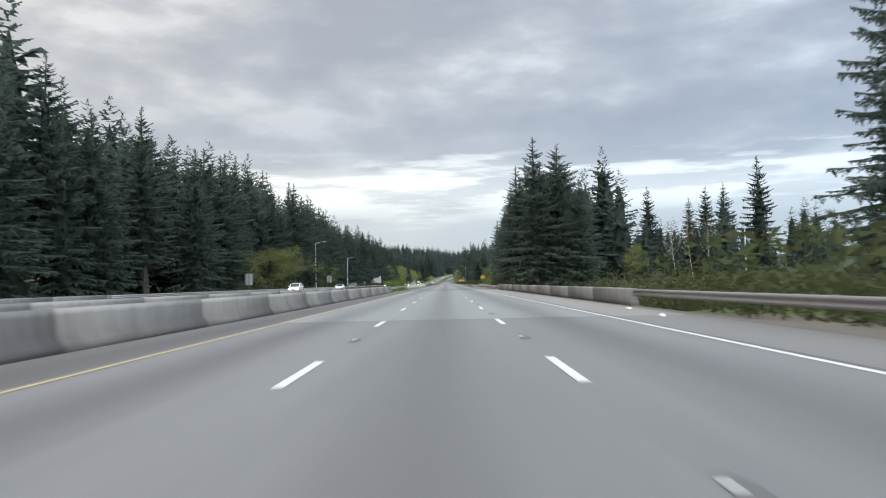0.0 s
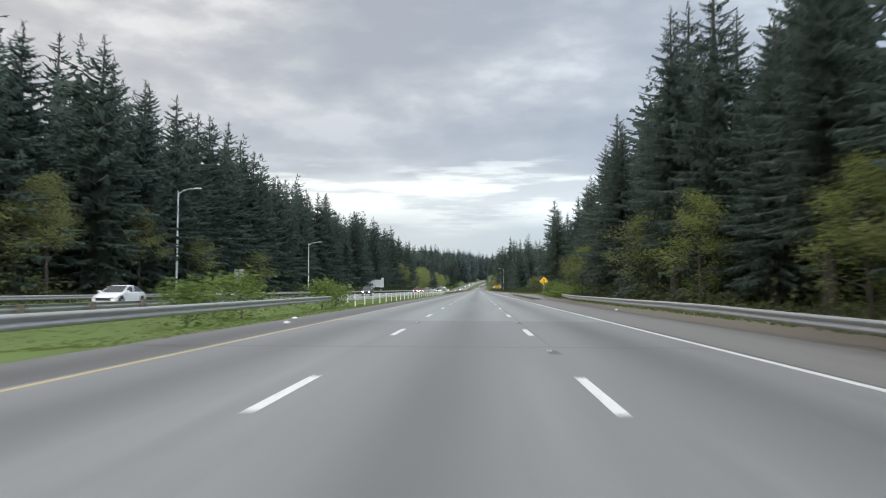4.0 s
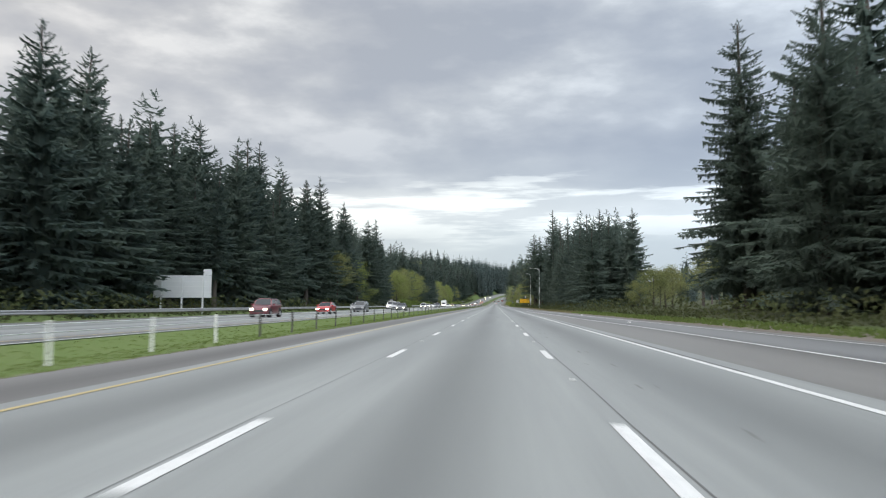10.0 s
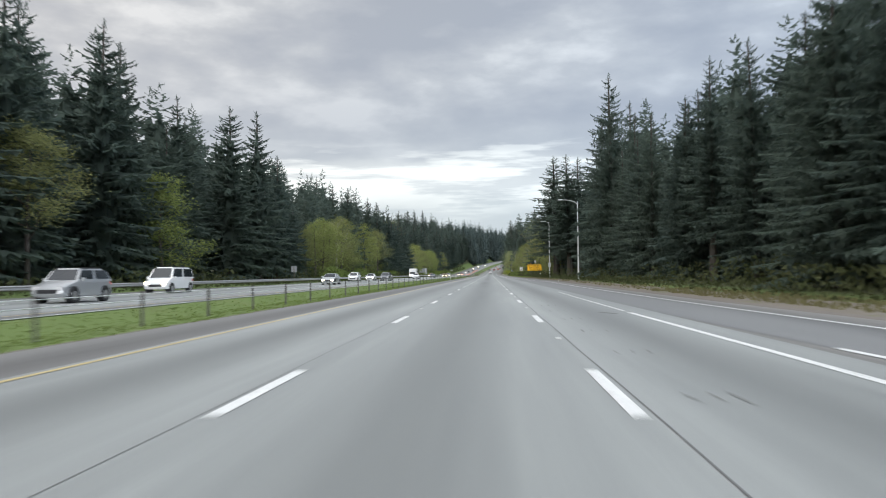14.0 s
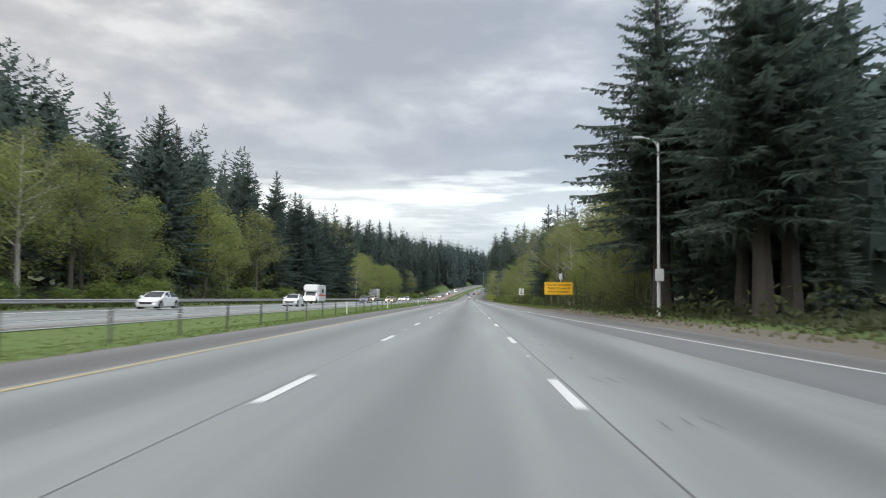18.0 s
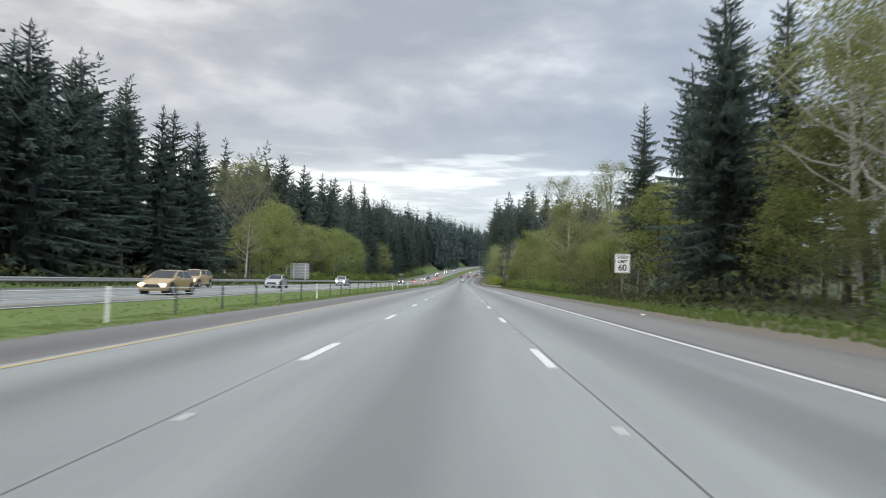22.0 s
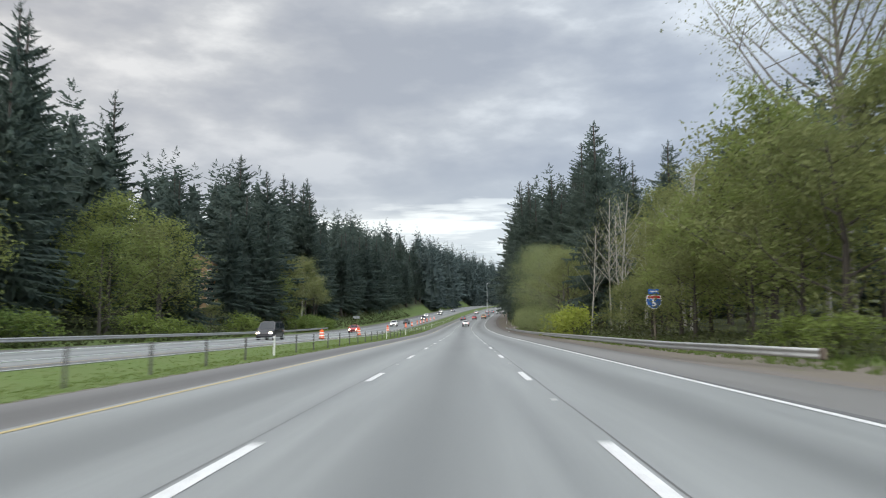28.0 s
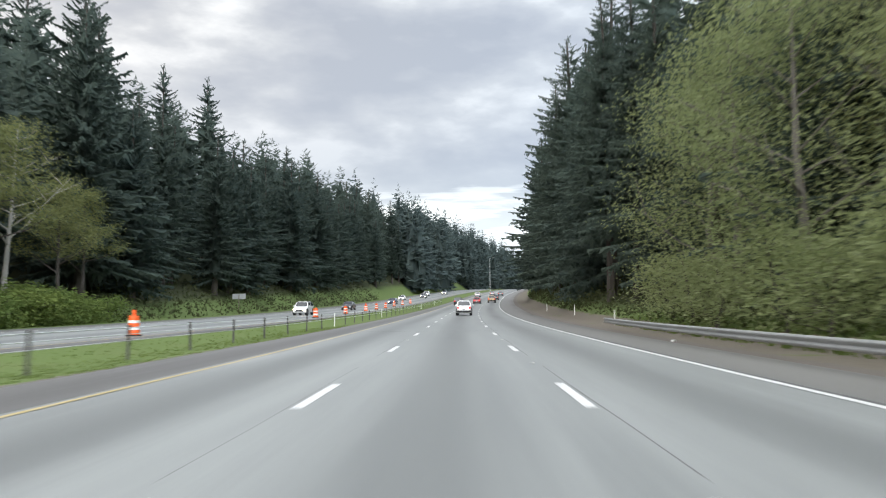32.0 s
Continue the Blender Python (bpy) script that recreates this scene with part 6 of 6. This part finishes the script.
AHEAD = [("suv", "white", "white sport utility vehicle seen from behind with lit tail lamps", 0.1, 1050), ("suv", "black", "dark sport utility vehicle in the inner lane", -3.6, 1127),
         ("sedan", "red", "red car in the middle lane", 0.0, 1141), ("pickup", "tan", "tan pickup truck in the outer lane", 3.3, 1150),
         ("sedan", "grey", "grey car in the outer lane", 3.6, 1180), ("suv", "grey", "grey sport utility vehicle far ahead", 3.6, 1226),
         ("sedan", "silver", "silver car far ahead", 0.0, 1240), ("suv", "white", "white sport utility vehicle far ahead", -3.6, 1215)]
for s, c, lb, x, y in AHEAD:
    car(s, c, lb, x, y, False, False)
COMING = [("suv", "white", -24.2, 122, 1), ("sedan", "white", -24.1, 172, 0), ("suv", "grey", -24.1, 196, 0), ("suv", "black", -20.3, 262, 1), ("suv", "maroon", -20.2, 371, 1), ("sedan", "red", -20.3, 396, 1),
          ("suv", "grey", -20.3, 420, 0), ("sedan", "silver", -24.1, 437, 0), ("van", "white", -24.1, 482, 1), ("sedan", "grey", -16.8, 443, 1), ("suv", "silver", -20.3, 462, 0),
          ("sedan", "silver", -20.3, 523, 1), ("suv", "white", -24.1, 561, 0), ("sedan", "white", -24.1, 580, 1), ("suv", "grey", -20.3, 575, 0), ("sedan", "white", -24.1, 606, 0),
          ("sedan", "white", -20.3, 636, 0), ("sedan", "tan", -16.8, 712, 1), ("sedan", "grey", -20.3, 697, 0), ("suv", "tan", -24.1, 737, 1), ("sedan", "silver", -20.3, 752, 0),
          ("suv", "silver", -20.3, 798, 1), ("sedan", "white", -24.1, 820, 1), ("van", "black", -20.3, 925, 1), ("sedan", "red", -20.3, 986, 1),
          ("suv", "white", -20.3, 1058, 1), ("sedan", "black", -20.3, 1090, 0), ("sedan", "blue", -20.3, 1144, 1), ("sedan", "white", -24.1, 1185, 1), ("suv", "grey", -20.3, 1205, 1),
          ("suv", "white", -24.1, 1240, 1), ("sedan", "silver", -20.3, 1262, 1)]
NAMES = {"sedan": "sedan", "suv": "sport utility vehicle", "van": "van", "pickup": "pickup truck"}
for s, c, x, y, lit in COMING:
    car(s, c, "%s %s in the oncoming lanes with %s headlamps" % (c, NAMES[s], "lit" if lit else "unlit"), x, y, True, bool(lit))

# motorhome in the oncoming lanes
t = thing("motorhome", "white motorhome with an overhanging cab in the oncoming lanes", "motorhome", "traffic", m=pose(*at(-24.1, 666, 0.006), 0, 0, 180))
bm = boxed(-1.15, 1.15, -3.6, 1.9, 0.45, 3.05, 0.12)
part("living_box", bm, PAINTS["white"], t)
part("overhang", boxed(-1.1, 1.1, 1.85, 2.9, 1.95, 2.95, 0.15), PAINTS["white"], t)
bm = slab_x(bmesh.new(), [(1.8, 0.45), (1.8, 1.93), (2.5, 1.93), (3.0, 1.25), (3.7, 1.1), (3.8, 0.5)], -0.95, 0.95)
bmesh.ops.recalc_face_normals(bm, faces=bm.faces)
part("cab", bm, PAINTS["white"], t)
part("windscreen", pane(((0.95, 2.98, 1.25), (-0.95, 2.98, 1.25), (-0.95, 2.5, 1.93), (0.95, 2.5, 1.93)), (0.08, 0.08), 0.03), GLASS, t)
part("stripe", boxed(-1.162, 1.162, -3.5, 1.8, 1.3, 1.5), SIGN_RED, t)
for sx in (-1, 1):
    part("headlamp", boxed(sx * 0.75 - 0.15, sx * 0.75 + 0.15, 3.72, 3.83, 0.8, 1.0, 0.02), LAMP_ON, t)
    part("side_window", boxed(sx * 1.16 - 0.012, sx * 1.16 + 0.012, -1.6, -0.4, 1.75, 2.4), GLASS, t)
    for wy in (2.9, -2.2):
        bm = bmesh.new()
        tube(bm, [(sx * 0.75, wy, 0.4), (sx * 1.0, wy, 0.4)], [0.4, 0.4], 16)
        part("wheel", bm, RUBBER, t)

# ---- house among the trees ----
WALL = simple("tan_house_siding", (0.46, 0.30, 0.18), 0.8, vary=0.15, scale=1.2)
ROOF = simple("grey_roof_shingles", (0.16, 0.165, 0.17), 0.9, vary=0.3, scale=3.0)
hx, hy, hz = -53.6, 995.0, 5.2
house = thing("house", "tan three-storey gabled house behind the firs", "house", m=pose(hx, hy, hz, 0, 0, 8))
part("foundation", boxed(-4.7, 4.7, 0.1, 12.2, -6.5, 0.0), BARRIER, house)
bm = bmesh.new()
for v in ((-4.5, 0, 0), (4.5, 0, 0), (4.5, 12, 0), (-4.5, 12, 0), (-4.5, 0, 8.6), (4.5, 0, 8.6), (4.5, 12, 8.6), (-4.5, 12, 8.6), (0, 0, 11.2), (0, 12, 11.2)):
    bm.verts.new(v)
bm.verts.ensure_lookup_table()
for f in ((0, 1, 5, 8, 4), (2, 3, 7, 9, 6), (1, 2, 6, 5), (3, 0, 4, 7)):
    bm.faces.new([bm.verts[i] for i in f])
bmesh.ops.recalc_face_normals(bm, faces=bm.faces)
part("wall", bm, WALL, house)
for s in (-1, 1):
    bm = bmesh.new()
    q = [bm.verts.new(p) for p in ((s * 5.1, -0.6, 8.25), (0, -0.6, 11.22), (0, 12.6, 11.22), (s * 5.1, 12.6, 8.25), (s * 5.1, -0.6, 8.43), (0, -0.6, 11.4), (0, 12.6, 11.4), (s * 5.1, 12.6, 8.43))]
    for f in ((0, 1, 2, 3), (4, 5, 6, 7), (0, 1, 5, 4), (1, 2, 6, 5), (2, 3, 7, 6), (3, 0, 4, 7)):
        bm.faces.new([q[i] for i in f])
    bmesh.ops.recalc_face_normals(bm, faces=bm.faces)
    part("roof", bm, ROOF, house)
for z in (2.75, 5.6):
    part("storey_band", boxed(-4.55, 4.55, -0.05, -0.002, z, z + 0.18), SIGN_WHITE, house)
for wx in (-2.9, 0.0, 2.9):
    for wz in (0.9, 3.7, 6.4):
        w = part("window", boxed(wx - 0.8, wx + 0.8, -0.06, -0.004, wz - 0.08, wz + 1.4), SIGN_WHITE, house)
        part("pane", boxed(wx - 0.7, wx + 0.7, -0.09, -0.062, wz, wz + 0.64), GLASS, w)
        part("pane", boxed(wx - 0.7, wx + 0.7, -0.09, -0.062, wz + 0.69, wz + 1.32), GLASS, w)

# ---- litter on the verge ----
random.seed(21)
for x, y in ((-7.1, 152), (-6.4, 148), (9.6, 356), (10.8, 395), (11.0, 542), (8.0, 700), (8.6, 792), (9.2, 818), (7.4, 30), (7.0, 24), (9.0, 995), (-6.6, 660), (8.8, 168)):
    bm = bmesh.new()
    bmesh.ops.create_icosphere(bm, subdivisions=2, radius=0.11)
    for v in bm.verts:
        v.co *= 1 + 0.45 * noise.noise(v.co * 14 + Vector((x, y, 0)))
        v.co.z = max(v.co.z * 0.55, -0.03)
    me = bpy.data.meshes.new("litter")
    bm.to_mesh(me)
    bm.free()
    me.materials.append(SIGN_WHITE)
    ob = new("litter", me)
    p = lerp(PAVED, y)
    ob.matrix_basis = pose(*at(x, y, (0.03 if -7.3 < x < p else ground_z(x, y) + 0.03)), 0, 0, random.uniform(0, 360))
    tagged(ob, "crumpled white litter on the road verge", "litter", "roadside litter")
